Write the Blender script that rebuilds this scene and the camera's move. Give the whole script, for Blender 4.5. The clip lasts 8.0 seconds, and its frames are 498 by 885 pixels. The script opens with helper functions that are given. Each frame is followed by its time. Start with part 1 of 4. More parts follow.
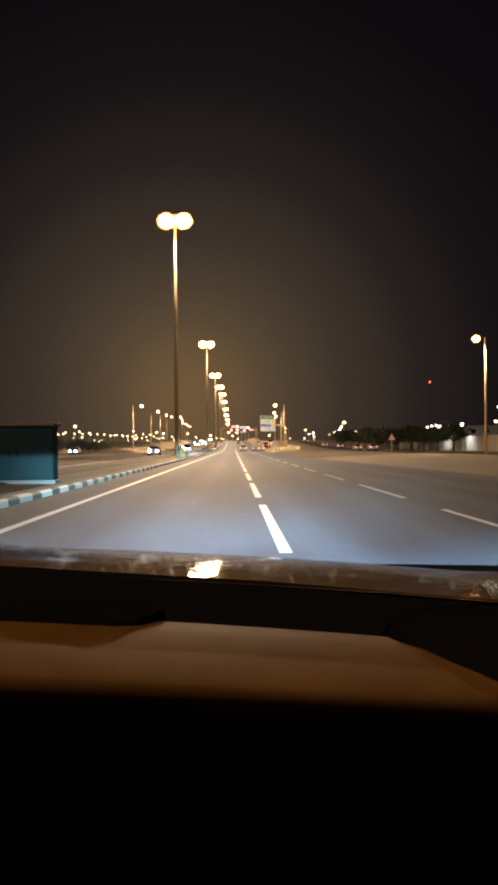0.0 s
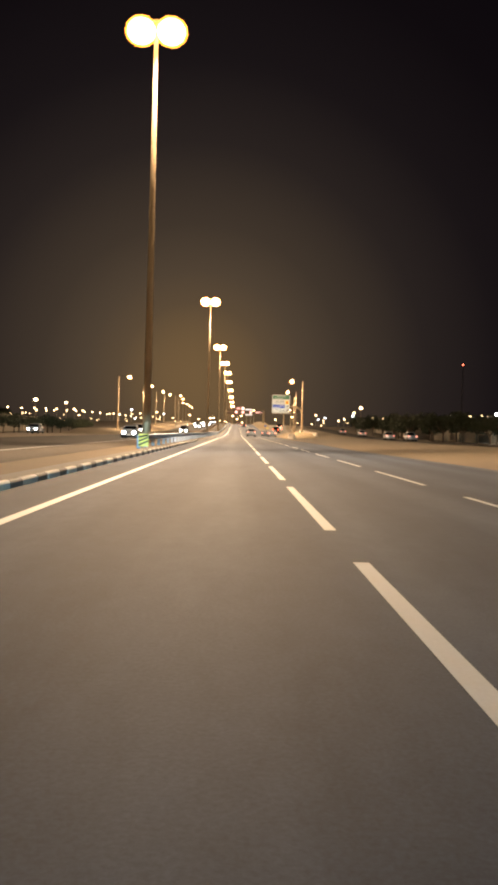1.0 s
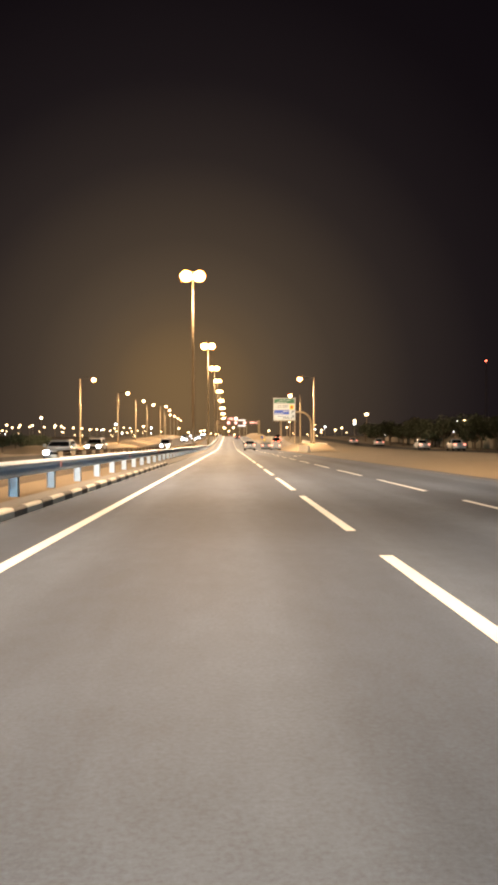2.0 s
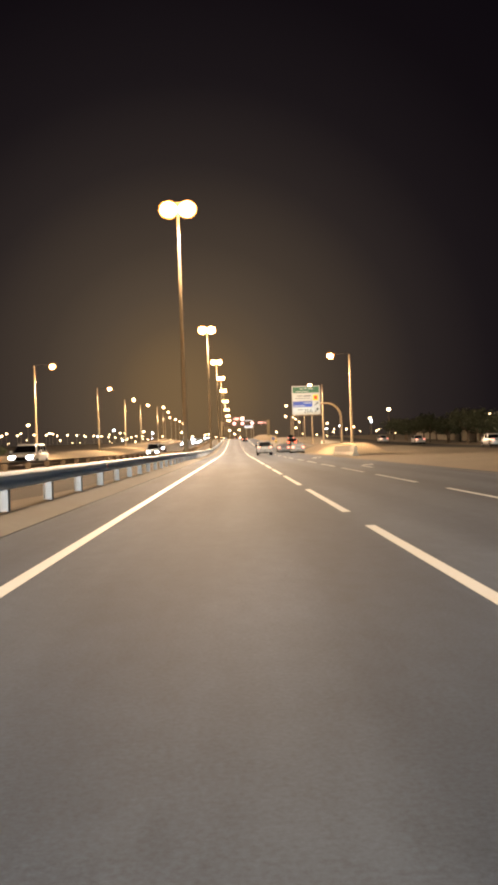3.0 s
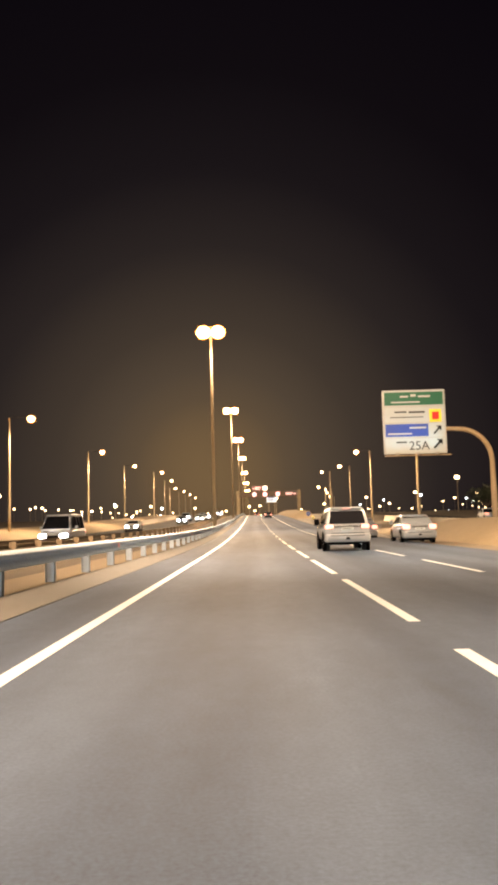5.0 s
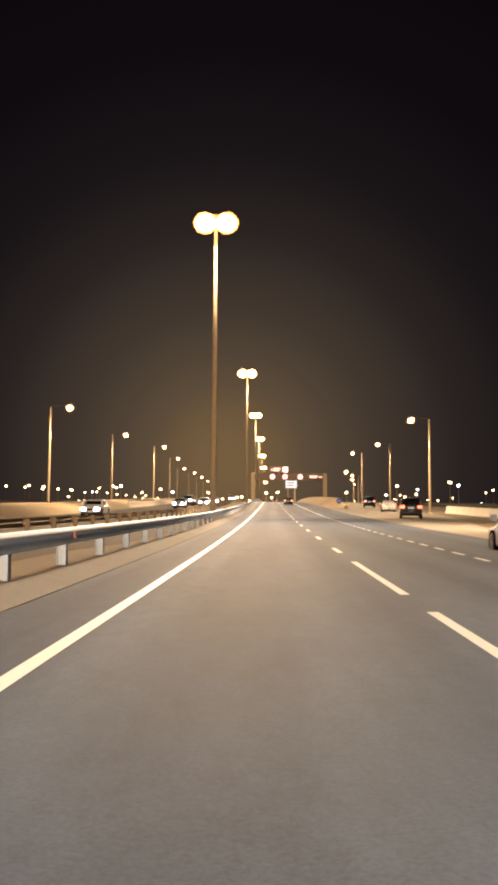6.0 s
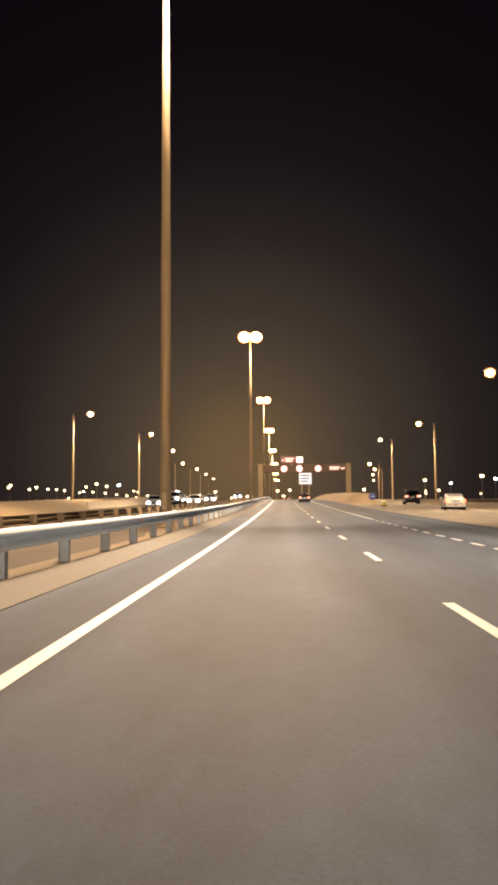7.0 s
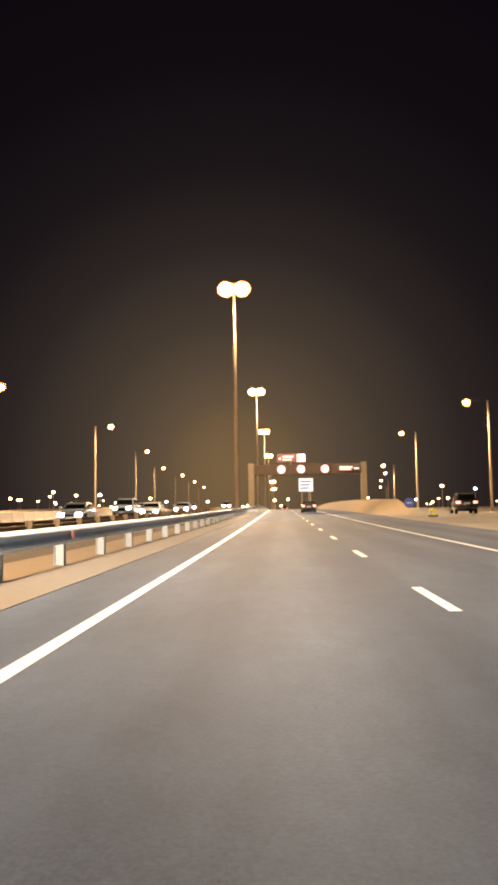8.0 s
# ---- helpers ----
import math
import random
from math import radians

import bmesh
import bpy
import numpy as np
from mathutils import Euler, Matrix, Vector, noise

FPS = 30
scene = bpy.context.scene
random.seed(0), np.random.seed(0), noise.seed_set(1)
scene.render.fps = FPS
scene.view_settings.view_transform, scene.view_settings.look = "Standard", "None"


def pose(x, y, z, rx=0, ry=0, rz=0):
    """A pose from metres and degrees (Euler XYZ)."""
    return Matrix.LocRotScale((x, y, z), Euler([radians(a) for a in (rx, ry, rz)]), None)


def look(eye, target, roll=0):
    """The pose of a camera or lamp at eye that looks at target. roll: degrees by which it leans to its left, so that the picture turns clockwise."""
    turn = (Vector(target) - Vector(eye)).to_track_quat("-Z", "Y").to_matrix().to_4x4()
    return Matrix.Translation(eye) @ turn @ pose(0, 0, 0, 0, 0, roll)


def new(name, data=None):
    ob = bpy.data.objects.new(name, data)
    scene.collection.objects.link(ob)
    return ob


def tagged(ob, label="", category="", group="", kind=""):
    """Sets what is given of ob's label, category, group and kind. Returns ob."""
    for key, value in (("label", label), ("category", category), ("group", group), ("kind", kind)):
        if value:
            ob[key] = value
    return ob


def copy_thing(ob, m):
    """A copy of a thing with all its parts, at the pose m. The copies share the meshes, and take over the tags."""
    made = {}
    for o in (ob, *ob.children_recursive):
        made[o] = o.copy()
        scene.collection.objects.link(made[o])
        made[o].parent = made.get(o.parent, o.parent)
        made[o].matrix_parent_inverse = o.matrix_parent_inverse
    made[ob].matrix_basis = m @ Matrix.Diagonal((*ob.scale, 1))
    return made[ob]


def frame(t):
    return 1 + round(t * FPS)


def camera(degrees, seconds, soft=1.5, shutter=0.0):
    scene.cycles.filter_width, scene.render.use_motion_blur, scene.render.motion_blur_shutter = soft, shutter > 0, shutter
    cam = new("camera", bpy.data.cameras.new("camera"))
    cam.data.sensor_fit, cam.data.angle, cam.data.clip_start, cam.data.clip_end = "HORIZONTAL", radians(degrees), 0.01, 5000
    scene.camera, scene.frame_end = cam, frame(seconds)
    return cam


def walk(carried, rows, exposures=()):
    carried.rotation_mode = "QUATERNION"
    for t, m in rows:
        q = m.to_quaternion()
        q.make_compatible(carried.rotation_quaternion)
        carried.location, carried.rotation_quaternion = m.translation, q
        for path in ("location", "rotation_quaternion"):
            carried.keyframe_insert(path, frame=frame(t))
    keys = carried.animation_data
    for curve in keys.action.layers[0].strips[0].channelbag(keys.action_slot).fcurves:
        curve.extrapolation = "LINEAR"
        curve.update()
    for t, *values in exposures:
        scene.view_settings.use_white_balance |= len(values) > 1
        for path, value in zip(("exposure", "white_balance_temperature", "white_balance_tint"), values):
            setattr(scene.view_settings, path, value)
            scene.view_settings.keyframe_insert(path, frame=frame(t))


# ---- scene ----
cam = camera(32.6, 8.0, soft=3.6)
PATH = [
    (0, (3.1, -11.25, 1.095), (3.136, -9.251, 1.106), -0.5),
    (0.5, (2.786, 8.034, 1.1), (2.848, 10.033, 1.151), -0.3),
    (1, (2.571, 26.744, 1.071), (2.6, 28.743, 1.045), 1.5),
    (1.5, (2.331, 46.03, 1.07), (2.324, 48.029, 1.011), 1.8),
    (2, (2.067, 63.952, 1.122), (2.115, 65.952, 1.125), -0.2),
    (2.2, (2.021, 71.134, 1.117), (2.076, 73.133, 1.136), -1.0),
    (3.3, (1.871, 110.242, 1.084), (1.909, 112.242, 1.092), -2.2),
    (3.5, (1.87, 116.96, 1.115), (1.935, 118.959, 1.149), -2.7),
    (4, (1.872, 133.576, 1.114), (1.878, 135.568, 1.296), -2.0),
    (4.2, (2.078, 140.773, 1.074), (2.07, 142.76, 1.303), -2.1),
    (5.3, (1.828, 179.672, 1.129), (1.826, 181.663, 1.31), -1.2),
    (5.5, (1.797, 186.617, 1.151), (1.794, 188.609, 1.328), -0.9),
    (6, (1.771, 204.152, 1.151), (1.719, 206.144, 1.316), 0.4),
    (6.5, (1.793, 221.6, 1.206), (1.703, 223.592, 1.353), -0.6),
    (7, (1.808, 238.791, 1.336), (1.73, 240.783, 1.5), -0.4),
    (7.5, (1.783, 256.437, 1.526), (1.72, 258.428, 1.707), -0.2),
    (8, (1.868, 272.717, 1.744), (1.797, 274.707, 1.932), -0.9),
]
walk(cam, [(t, look(eye, target, roll)) for t, eye, target, roll in PATH], exposures=[(0, 0.28, 6700, 10), (0.5, 0.32, 6750, 10), (1.0, 0.38, 6750, 10), (2.0, 0.66, 6750, 10), (3.5, 0.6, 6350, 10), (4.2, 0.55, 6350, 10), (5.5, 0.5, 6550, 10), (6.5, 0.5, 6450, 10), (7.0, 0.38, 6450, 10), (7.5, 0.62, 6500, 10), (8.0, 0.62, 6550, 10)])

# ---- night sky, street light power ----
world = bpy.data.worlds.new("night_sky")
scene.world = world
world.use_nodes = True
wn, wl = world.node_tree.nodes, world.node_tree.links
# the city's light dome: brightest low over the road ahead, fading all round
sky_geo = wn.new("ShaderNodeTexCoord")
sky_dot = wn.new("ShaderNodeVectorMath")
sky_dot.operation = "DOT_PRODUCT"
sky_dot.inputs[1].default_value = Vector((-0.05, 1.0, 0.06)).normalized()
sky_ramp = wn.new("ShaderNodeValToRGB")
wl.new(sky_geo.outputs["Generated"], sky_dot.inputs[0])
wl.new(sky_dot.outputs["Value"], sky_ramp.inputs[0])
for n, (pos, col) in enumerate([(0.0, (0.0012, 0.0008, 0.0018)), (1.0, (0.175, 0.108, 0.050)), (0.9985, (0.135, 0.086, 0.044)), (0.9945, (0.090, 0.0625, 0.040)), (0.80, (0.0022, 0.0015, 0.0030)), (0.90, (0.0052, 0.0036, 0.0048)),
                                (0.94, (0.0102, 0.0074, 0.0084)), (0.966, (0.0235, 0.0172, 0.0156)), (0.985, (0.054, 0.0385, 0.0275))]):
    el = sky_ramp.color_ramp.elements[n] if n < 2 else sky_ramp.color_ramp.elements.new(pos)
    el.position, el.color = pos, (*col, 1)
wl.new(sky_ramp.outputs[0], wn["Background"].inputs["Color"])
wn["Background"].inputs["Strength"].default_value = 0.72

MAST_W, STREET_W = 80000, 21000
SODIUM = (1.0, 0.675, 0.405)
WARM = (1.0, 0.68, 0.38)


# ---- ground profile along the road ----
def rise(y):
    s = min(max((y - 200) / 320, 0), 1)
    up = s * s * (3 - 2 * s) * 5.0
    s = min(max((y - 600) / 400, 0), 1)
    return up - s * s * (3 - 2 * s) * 3.5


# ---- materials ----
def mat(name, color, rough=0.6, metal=0.0, vary=0.15, scale=6.0, bump=0.0, bump_scale=40.0, coat=0.0, big=0.0, stain=(0, 0, 0), rand=0.0):
    m = bpy.data.materials.new(name)
    m.use_nodes = True
    nd, ln = m.node_tree.nodes, m.node_tree.links
    b = nd["Principled BSDF"]
    b.inputs["Roughness"].default_value = rough
    b.inputs["Metallic"].default_value = metal
    b.inputs["Coat Weight"].default_value = coat
    b.inputs["Base Color"].default_value = (*color, 1)
    tc = nd.new("ShaderNodeTexCoord")
    last = None
    if vary:
        nz = nd.new("ShaderNodeTexNoise")
        nz.inputs["Scale"].default_value = scale
        nz.inputs["Detail"].default_value = 6
        nz.inputs["Roughness"].default_value = 0.65
        ln.new(tc.outputs["Object"], nz.inputs["Vector"])
        mx = nd.new("ShaderNodeMixRGB")
        mx.inputs[1].default_value = (*[c * (1 - vary) for c in color], 1)
        mx.inputs[2].default_value = (*[min(1, c * (1 + vary)) for c in color], 1)
        ln.new(nz.outputs[0], mx.inputs[0])
        last = mx.outputs[0]
    if big:
        nz2 = nd.new("ShaderNodeTexNoise")
        nz2.inputs["Scale"].default_value = scale * 0.06
        nz2.inputs["Detail"].default_value = 4
        ln.new(tc.outputs["Object"], nz2.inputs["Vector"])
        rp = nd.new("ShaderNodeValToRGB")
        rp.color_ramp.elements[0].position, rp.color_ramp.elements[1].position = 0.42, 0.68
        ln.new(nz2.outputs[0], rp.inputs[0])
        mu = nd.new("ShaderNodeMath")
        mu.operation = "MULTIPLY"
        mu.inputs[1].default_value = big
        ln.new(rp.outputs[0], mu.inputs[0])
        mx2 = nd.new("ShaderNodeMixRGB")
        mx2.inputs[2].default_value = (*stain, 1)
        ln.new(mu.outputs[0], mx2.inputs[0])
        ln.new(last, mx2.inputs[1])
        last = mx2.outputs[0]
    if rand:
        oi = nd.new("ShaderNodeObjectInfo")
        mr = nd.new("ShaderNodeMapRange")
        mr.inputs[3].default_value, mr.inputs[4].default_value = 1 - rand, 1 + rand * 0.5
        ln.new(oi.outputs["Random"], mr.inputs[0])
        mm = nd.new("ShaderNodeVectorMath")
        mm.operation = "SCALE"
        ln.new(last, mm.inputs[0])
        ln.new(mr.outputs[0], mm.inputs["Scale"])
        last = mm.outputs[0]
    if last:
        ln.new(last, b.inputs["Base Color"])
    if bump:
        nb = nd.new("ShaderNodeTexNoise")
        nb.inputs["Scale"].default_value = bump_scale
        nb.inputs["Detail"].default_value = 4
        ln.new(tc.outputs["Object"], nb.inputs["Vector"])
        bp = nd.new("ShaderNodeBump")
        bp.inputs["Strength"].default_value = bump
        bp.inputs["Distance"].default_value = 0.02
        ln.new(nb.outputs[0], bp.inputs["Height"])
        ln.new(bp.outputs[0], b.inputs["Normal"])
    return m


def matte(m, level):
    """Lowers a material's gloss."""
    m.node_tree.nodes["Principled BSDF"].inputs["Specular IOR Level"].default_value = level
    return m


def glow(name, color, strength):
    m = bpy.data.materials.new(name)
    m.use_nodes = True
    b = m.node_tree.nodes["Principled BSDF"]
    b.inputs["Base Color"].default_value = (*[c * 0.8 for c in color], 1)
    b.inputs["Emission Color"].default_value = (*color, 1)
    b.inputs["Emission Strength"].default_value = strength
    return m


def halo_material(name, color, strength, clear):
    """Halo skin: glows faintly and is see-through, to imitate glare round a lamp."""
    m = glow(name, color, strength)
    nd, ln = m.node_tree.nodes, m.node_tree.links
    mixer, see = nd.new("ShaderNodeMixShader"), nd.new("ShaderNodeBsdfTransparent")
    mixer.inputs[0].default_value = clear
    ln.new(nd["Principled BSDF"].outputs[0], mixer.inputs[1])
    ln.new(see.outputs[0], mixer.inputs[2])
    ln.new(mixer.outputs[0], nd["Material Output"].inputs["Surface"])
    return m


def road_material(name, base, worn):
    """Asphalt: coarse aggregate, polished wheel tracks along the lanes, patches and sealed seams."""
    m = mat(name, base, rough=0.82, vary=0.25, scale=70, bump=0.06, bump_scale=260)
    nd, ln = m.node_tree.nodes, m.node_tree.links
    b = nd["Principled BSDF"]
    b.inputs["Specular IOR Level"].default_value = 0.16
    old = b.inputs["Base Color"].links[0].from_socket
    tc = nd.new("ShaderNodeTexCoord")
    sep = nd.new("ShaderNodeSeparateXYZ")
    ln.new(tc.outputs["Object"], sep.inputs[0])
    wave = nd.new("ShaderNodeMath")
    wave.operation = "MULTIPLY"
    wave.inputs[1].default_value = 2 * math.pi / 1.8
    ln.new(sep.outputs["X"], wave.inputs[0])
    sine = nd.new("ShaderNodeMath")
    sine.operation = "SINE"
    ln.new(wave.outputs[0], sine.inputs[0])
    mp = nd.new("ShaderNodeMapping")
    mp.inputs["Scale"].default_value = (0.9, 0.035, 1)
    ln.new(tc.outputs["Object"], mp.inputs[0])
    streak = nd.new("ShaderNodeTexNoise")
    streak.inputs["Scale"].default_value = 1.0
    streak.inputs["Detail"].default_value = 5
    ln.new(mp.outputs[0], streak.inputs["Vector"])
    add = nd.new("ShaderNodeMath")
    add.operation = "MULTIPLY_ADD"
    add.inputs[1].default_value = 0.16
    ln.new(sine.outputs[0], add.inputs[0])
    ln.new(streak.outputs[0], add.inputs[2])
    rp = nd.new("ShaderNodeValToRGB")
    rp.color_ramp.elements[0].position, rp.color_ramp.elements[1].position = 0.35, 0.75
    ln.new(add.outputs[0], rp.inputs[0])
    half = nd.new("ShaderNodeMath")
    half.operation = "MULTIPLY"
    half.inputs[1].default_value = 0.75
    ln.new(rp.outputs[0], half.inputs[0])
    mx = nd.new("ShaderNodeMixRGB")
    mx.inputs[2].default_value = (*worn, 1)
    ln.new(half.outputs[0], mx.inputs[0])
    ln.new(old, mx.inputs[1])
    # stones and mottled patches: fine chips, hand-sized blotches and long repairs
    last = mx.outputs[0]
    for size, detail, low, high, stretch in ((38.0, 6, 0.80, 1.20, 1.0), (5.0, 7, 0.90, 1.10, 0.5), (0.5, 4, 0.80, 1.2, 0.25)):
        grow = nd.new("ShaderNodeMapping")
        grow.inputs["Scale"].default_value = (1, stretch, 1)
        ln.new(tc.outputs["Object"], grow.inputs[0])
        chips = nd.new("ShaderNodeTexNoise")
        chips.inputs["Scale"].default_value = size
        chips.inputs["Detail"].default_value = detail
        chips.inputs["Roughness"].default_value = 0.7
        ln.new(grow.outputs[0], chips.inputs["Vector"])
        level = nd.new("ShaderNodeMapRange")
        level.inputs["From Min"].default_value, level.inputs["From Max"].default_value = 0.32, 0.68
        level.inputs["To Min"].default_value, level.inputs["To Max"].default_value = low, high
        ln.new(chips.outputs[0], level.inputs["Value"])
        times = nd.new("ShaderNodeVectorMath")
        times.operation = "SCALE"
        ln.new(last, times.inputs[0])
        ln.new(level.outputs[0], times.inputs["Scale"])
        last = times.outputs[0]
    ln.new(last, b.inputs["Base Color"])
    return m


# blue of passing headlights is put into the main road's colour
BLUE_ASPHALT = road_material("asphalt", (0.027, 0.042, 0.074), (0.050, 0.073, 0.118))
RAMP_ASPHALT = road_material("pale_asphalt", (0.16, 0.15, 0.135), (0.20, 0.18, 0.16))
# darkness of the unlit opposite carriageway is put into this colour
DARK_ASPHALT = road_material("dark_asphalt", (0.014, 0.013, 0.013), (0.024, 0.0225, 0.022))
# worn white paint, with headlight blue put into its colour
PAINT_LINE = mat("line_paint", (0.41, 0.465, 0.54), rough=0.55, vary=0.12, scale=30, bump=0.2, big=0.35, stain=(0.45, 0.44, 0.42))
SAND = mat("sand", (0.105, 0.080, 0.050), rough=0.95, vary=0.25, scale=2.5, bump=0.6, bump_scale=12, big=0.5, stain=(0.078, 0.058, 0.036))
PALE_SAND = mat("pale_sand", (0.185, 0.138, 0.080), rough=0.95, vary=0.25, scale=2.5, bump=0.6, bump_scale=12, big=0.5, stain=(0.14, 0.10, 0.055))
PAVED = mat("dusty_concrete", (0.108, 0.111, 0.115), rough=0.9, vary=0.2, scale=5, bump=0.3, big=0.5, stain=(0.10, 0.088, 0.07))
KERB_WHITE = mat("kerb_white", (0.44, 0.44, 0.43), rough=0.7, vary=0.2, scale=9, bump=0.3, rand=0.25)
KERB_BLACK = mat("kerb_black", (0.06, 0.06, 0.065), rough=0.7, vary=0.3, scale=9, bump=0.3, rand=0.3)
CONCRETE = mat("concrete", (0.45, 0.42, 0.36), rough=0.85, vary=0.18, scale=4, bump=0.3, big=0.4, stain=(0.3, 0.27, 0.22))
# headlight blue is put into both steel colours of the near rail
STEEL = mat("galvanised_steel", (0.50, 0.63, 0.82), rough=0.5, metal=0.1, vary=0.15, scale=8, bump=0.08, rand=0.1)
POST_STEEL = mat("blue_post_steel", (0.27, 0.33, 0.42), rough=0.6, metal=0.1, vary=0.2, scale=8, bump=0.08, rand=0.2)
# darker, browner steel for the opposite rail
DULL_STEEL = mat("dull_brown_steel", (0.17, 0.13, 0.085), rough=0.7, metal=0.1, vary=0.25, scale=6, bump=0.08, rand=0.2)
# golden tone of the sodium lamps is put into the pole colour
POLE = mat("pole_steel", (0.36, 0.28, 0.18), rough=0.6, metal=0.15, vary=0.2, scale=3, bump=0.05)
CASING = mat("lamp_casing", (0.3, 0.3, 0.3), rough=0.5, metal=0.5, vary=0.1)
# lamp-lit brown is put into the colour of the gantry legs
GANTRY_STEEL = mat("warm_gantry_steel", (0.11, 0.085, 0.048), rough=0.7, metal=0.1, vary=0.2, scale=2)
GANTRY_DARK = matte(mat("dark_gantry_cladding", (0.052, 0.039, 0.030), rough=0.8, vary=0.3, scale=2), 0.1)
DARK_STEEL = mat("dark_steel", (0.045, 0.040, 0.038), rough=0.6, metal=0.3, vary=0.2)
BLACK = matte(mat("black_plastic", (0.0025, 0.0023, 0.0026), rough=0.9, vary=0.2, scale=40), 0.0)
RUBBER = mat("tyre_rubber", (0.02, 0.02, 0.021), rough=0.85, vary=0.2, scale=20)
ALLOY = mat("alloy", (0.6, 0.6, 0.62), rough=0.3, metal=0.9, vary=0.05)
GLASS = mat("car_glass", (0.008, 0.008, 0.01), rough=0.06, vary=0.0, coat=0.5)
CHROME = mat("chrome", (0.8, 0.8, 0.8), rough=0.15, metal=1.0, vary=0.0)
WHITE_PAINT = mat("white_car_paint", (0.175, 0.195, 0.225), rough=0.28, vary=0.04, scale=3, coat=0.8)
SILVER_PAINT = mat("silver_car_paint", (0.42, 0.43, 0.45), rough=0.3, metal=0.4, vary=0.04, scale=3, coat=0.8)
BLACK_PAINT = mat("black_car_paint", (0.015, 0.015, 0.018), rough=0.22, vary=0.05, scale=3, coat=0.9)
BEIGE_PAINT = matte(mat("champagne_car_paint", (0.10, 0.058, 0.024), rough=0.035, metal=0.0, vary=0.3, scale=9, bump=0.05, bump_scale=30), 0.2)
LEATHER = matte(mat("tan_leather", (0.082, 0.037, 0.006), rough=0.75, vary=0.45, scale=9, bump=0.05, bump_scale=400), 0.15)
# cool tint of headlights on the signs is put into this white
SIGN_WHITE = mat("sign_white", (0.39, 0.44, 0.48), rough=0.4, vary=0.04, scale=2)
SIGN_GREEN = mat("sign_green", (0.010, 0.105, 0.062), rough=0.4, vary=0.06, scale=2)
SIGN_BLUE = mat("sign_blue", (0.02, 0.06, 0.34), rough=0.4, vary=0.06, scale=2)
SIGN_YELLOW = mat("sign_yellow", (0.75, 0.62, 0.05), rough=0.4, vary=0.06, scale=2)
SIGN_BLACK = mat("sign_black", (0.02, 0.02, 0.022), rough=0.5, vary=0.05)
SIGN_RED = mat("sign_red", (0.55, 0.02, 0.02), rough=0.4, vary=0.05)
MAROON = mat("sign_maroon", (0.09, 0.012, 0.016), rough=0.5, vary=0.06, scale=2)
SIGN_BACK = mat("sign_back", (0.35, 0.35, 0.35), rough=0.5, metal=0.4, vary=0.1)
TEAL = matte(mat("teal_cabinet_paint", (0.004, 0.014, 0.018), rough=0.8, vary=0.2, scale=5, bump=0.05), 0.1)
WALL = mat("rendered_wall", (0.42, 0.37, 0.29), rough=0.9, vary=0.15, scale=1.5, bump=0.2, big=0.5, stain=(0.3, 0.26, 0.2))
LEAF = mat("leaf", (0.026, 0.036, 0.016), rough=0.7, vary=0.4, scale=1.2)
BARK = mat("bark", (0.10, 0.075, 0.05), rough=0.9, vary=0.3, scale=8, bump=0.6, bump_scale=20)
SODIUM_GLOW = glow("sodium_lamp_glow", (1.0, 0.68, 0.30), 26)
# amber glow for the added shells that imitate glare
HALO_AMBER = halo_material("amber_halo", (1.0, 0.42, 0.06), 0.55, 0.66)
WARM_GLOW = glow("warm_lamp_glow", (1.0, 0.70, 0.36), 22)
FAR_GLOW = glow("far_lamp_glow", (1.0, 0.68, 0.34), 11)
FAR_WHITE = glow("far_white_glow", (0.85, 0.92, 1.0), 12)
HEAD_GLOW = glow("headlight_glow", (0.95, 0.97, 1.0), 40)
TAIL_GLOW = glow("tail_light_glow", (1.0, 0.12, 0.06), 4)
BRAKE_GLOW = glow("brake_light_glow", (1.0, 0.33, 0.24), 1.9)
RED_GLOW = glow("red_beacon_glow", (1.0, 0.15, 0.08), 5)
PANEL_GLOW = glow("lit_sign_glow", (1.0, 0.80, 0.72), 1.3)
PANEL_PINK = glow("lit_sign_pink_glow", (1.0, 0.52, 0.52), 0.9)
BOARD_GLOW = glow("pale_board_glow", (0.62, 0.70, 0.80), 0.55)
REFLECT_RED = mat("red_reflector", (0.8, 0.32, 0.34), rough=0.3, vary=0.1)


# ---- mesh helpers ----
def mesh_of(name, bm, material, smooth=False):
    me = bpy.data.meshes.new(name)
    bmesh.ops.recalc_face_normals(bm, faces=bm.faces)
    if smooth:
        for f in bm.faces:
            f.smooth = True
    bm.to_mesh(me)
    bm.free()
    me.materials.append(material)
    return me


def part(name, bm, material, parent, label="", smooth=False):
    ob = new(name, bm if isinstance(bm, bpy.types.Mesh) else mesh_of(name, bm, material, smooth))
    ob.parent = parent
    if label:
        ob["label"] = label
    return ob


def thing(name, m, label, category, group="", kind=""):
    ob = new(name)
    ob.matrix_basis = m
    ob.empty_display_size = 0.3
    return tagged(ob, label, category, group, kind)


def structure(name, bm, material, label, category, smooth=False):
    ob = new(name, mesh_of(name, bm, material, smooth))
    return tagged(ob, label, category, kind="structure")


def box(bm, x0, x1, y0, y1, z0, z1, bevel=0.0):
    r = bmesh.ops.create_cube(bm, size=1.0, matrix=Matrix.Translation(((x0 + x1) / 2, (y0 + y1) / 2, (z0 + z1) / 2)) @ Matrix.Diagonal((x1 - x0, y1 - y0, z1 - z0, 1)))
    if bevel:
        edges = list({e for v in r["verts"] for e in v.link_edges})
        bmesh.ops.bevel(bm, geom=edges, offset=bevel, segments=2, affect="EDGES", profile=0.6)
    return bm


def boxed(*a, bevel=0.0):
    return box(bmesh.new(), *a, bevel=bevel)


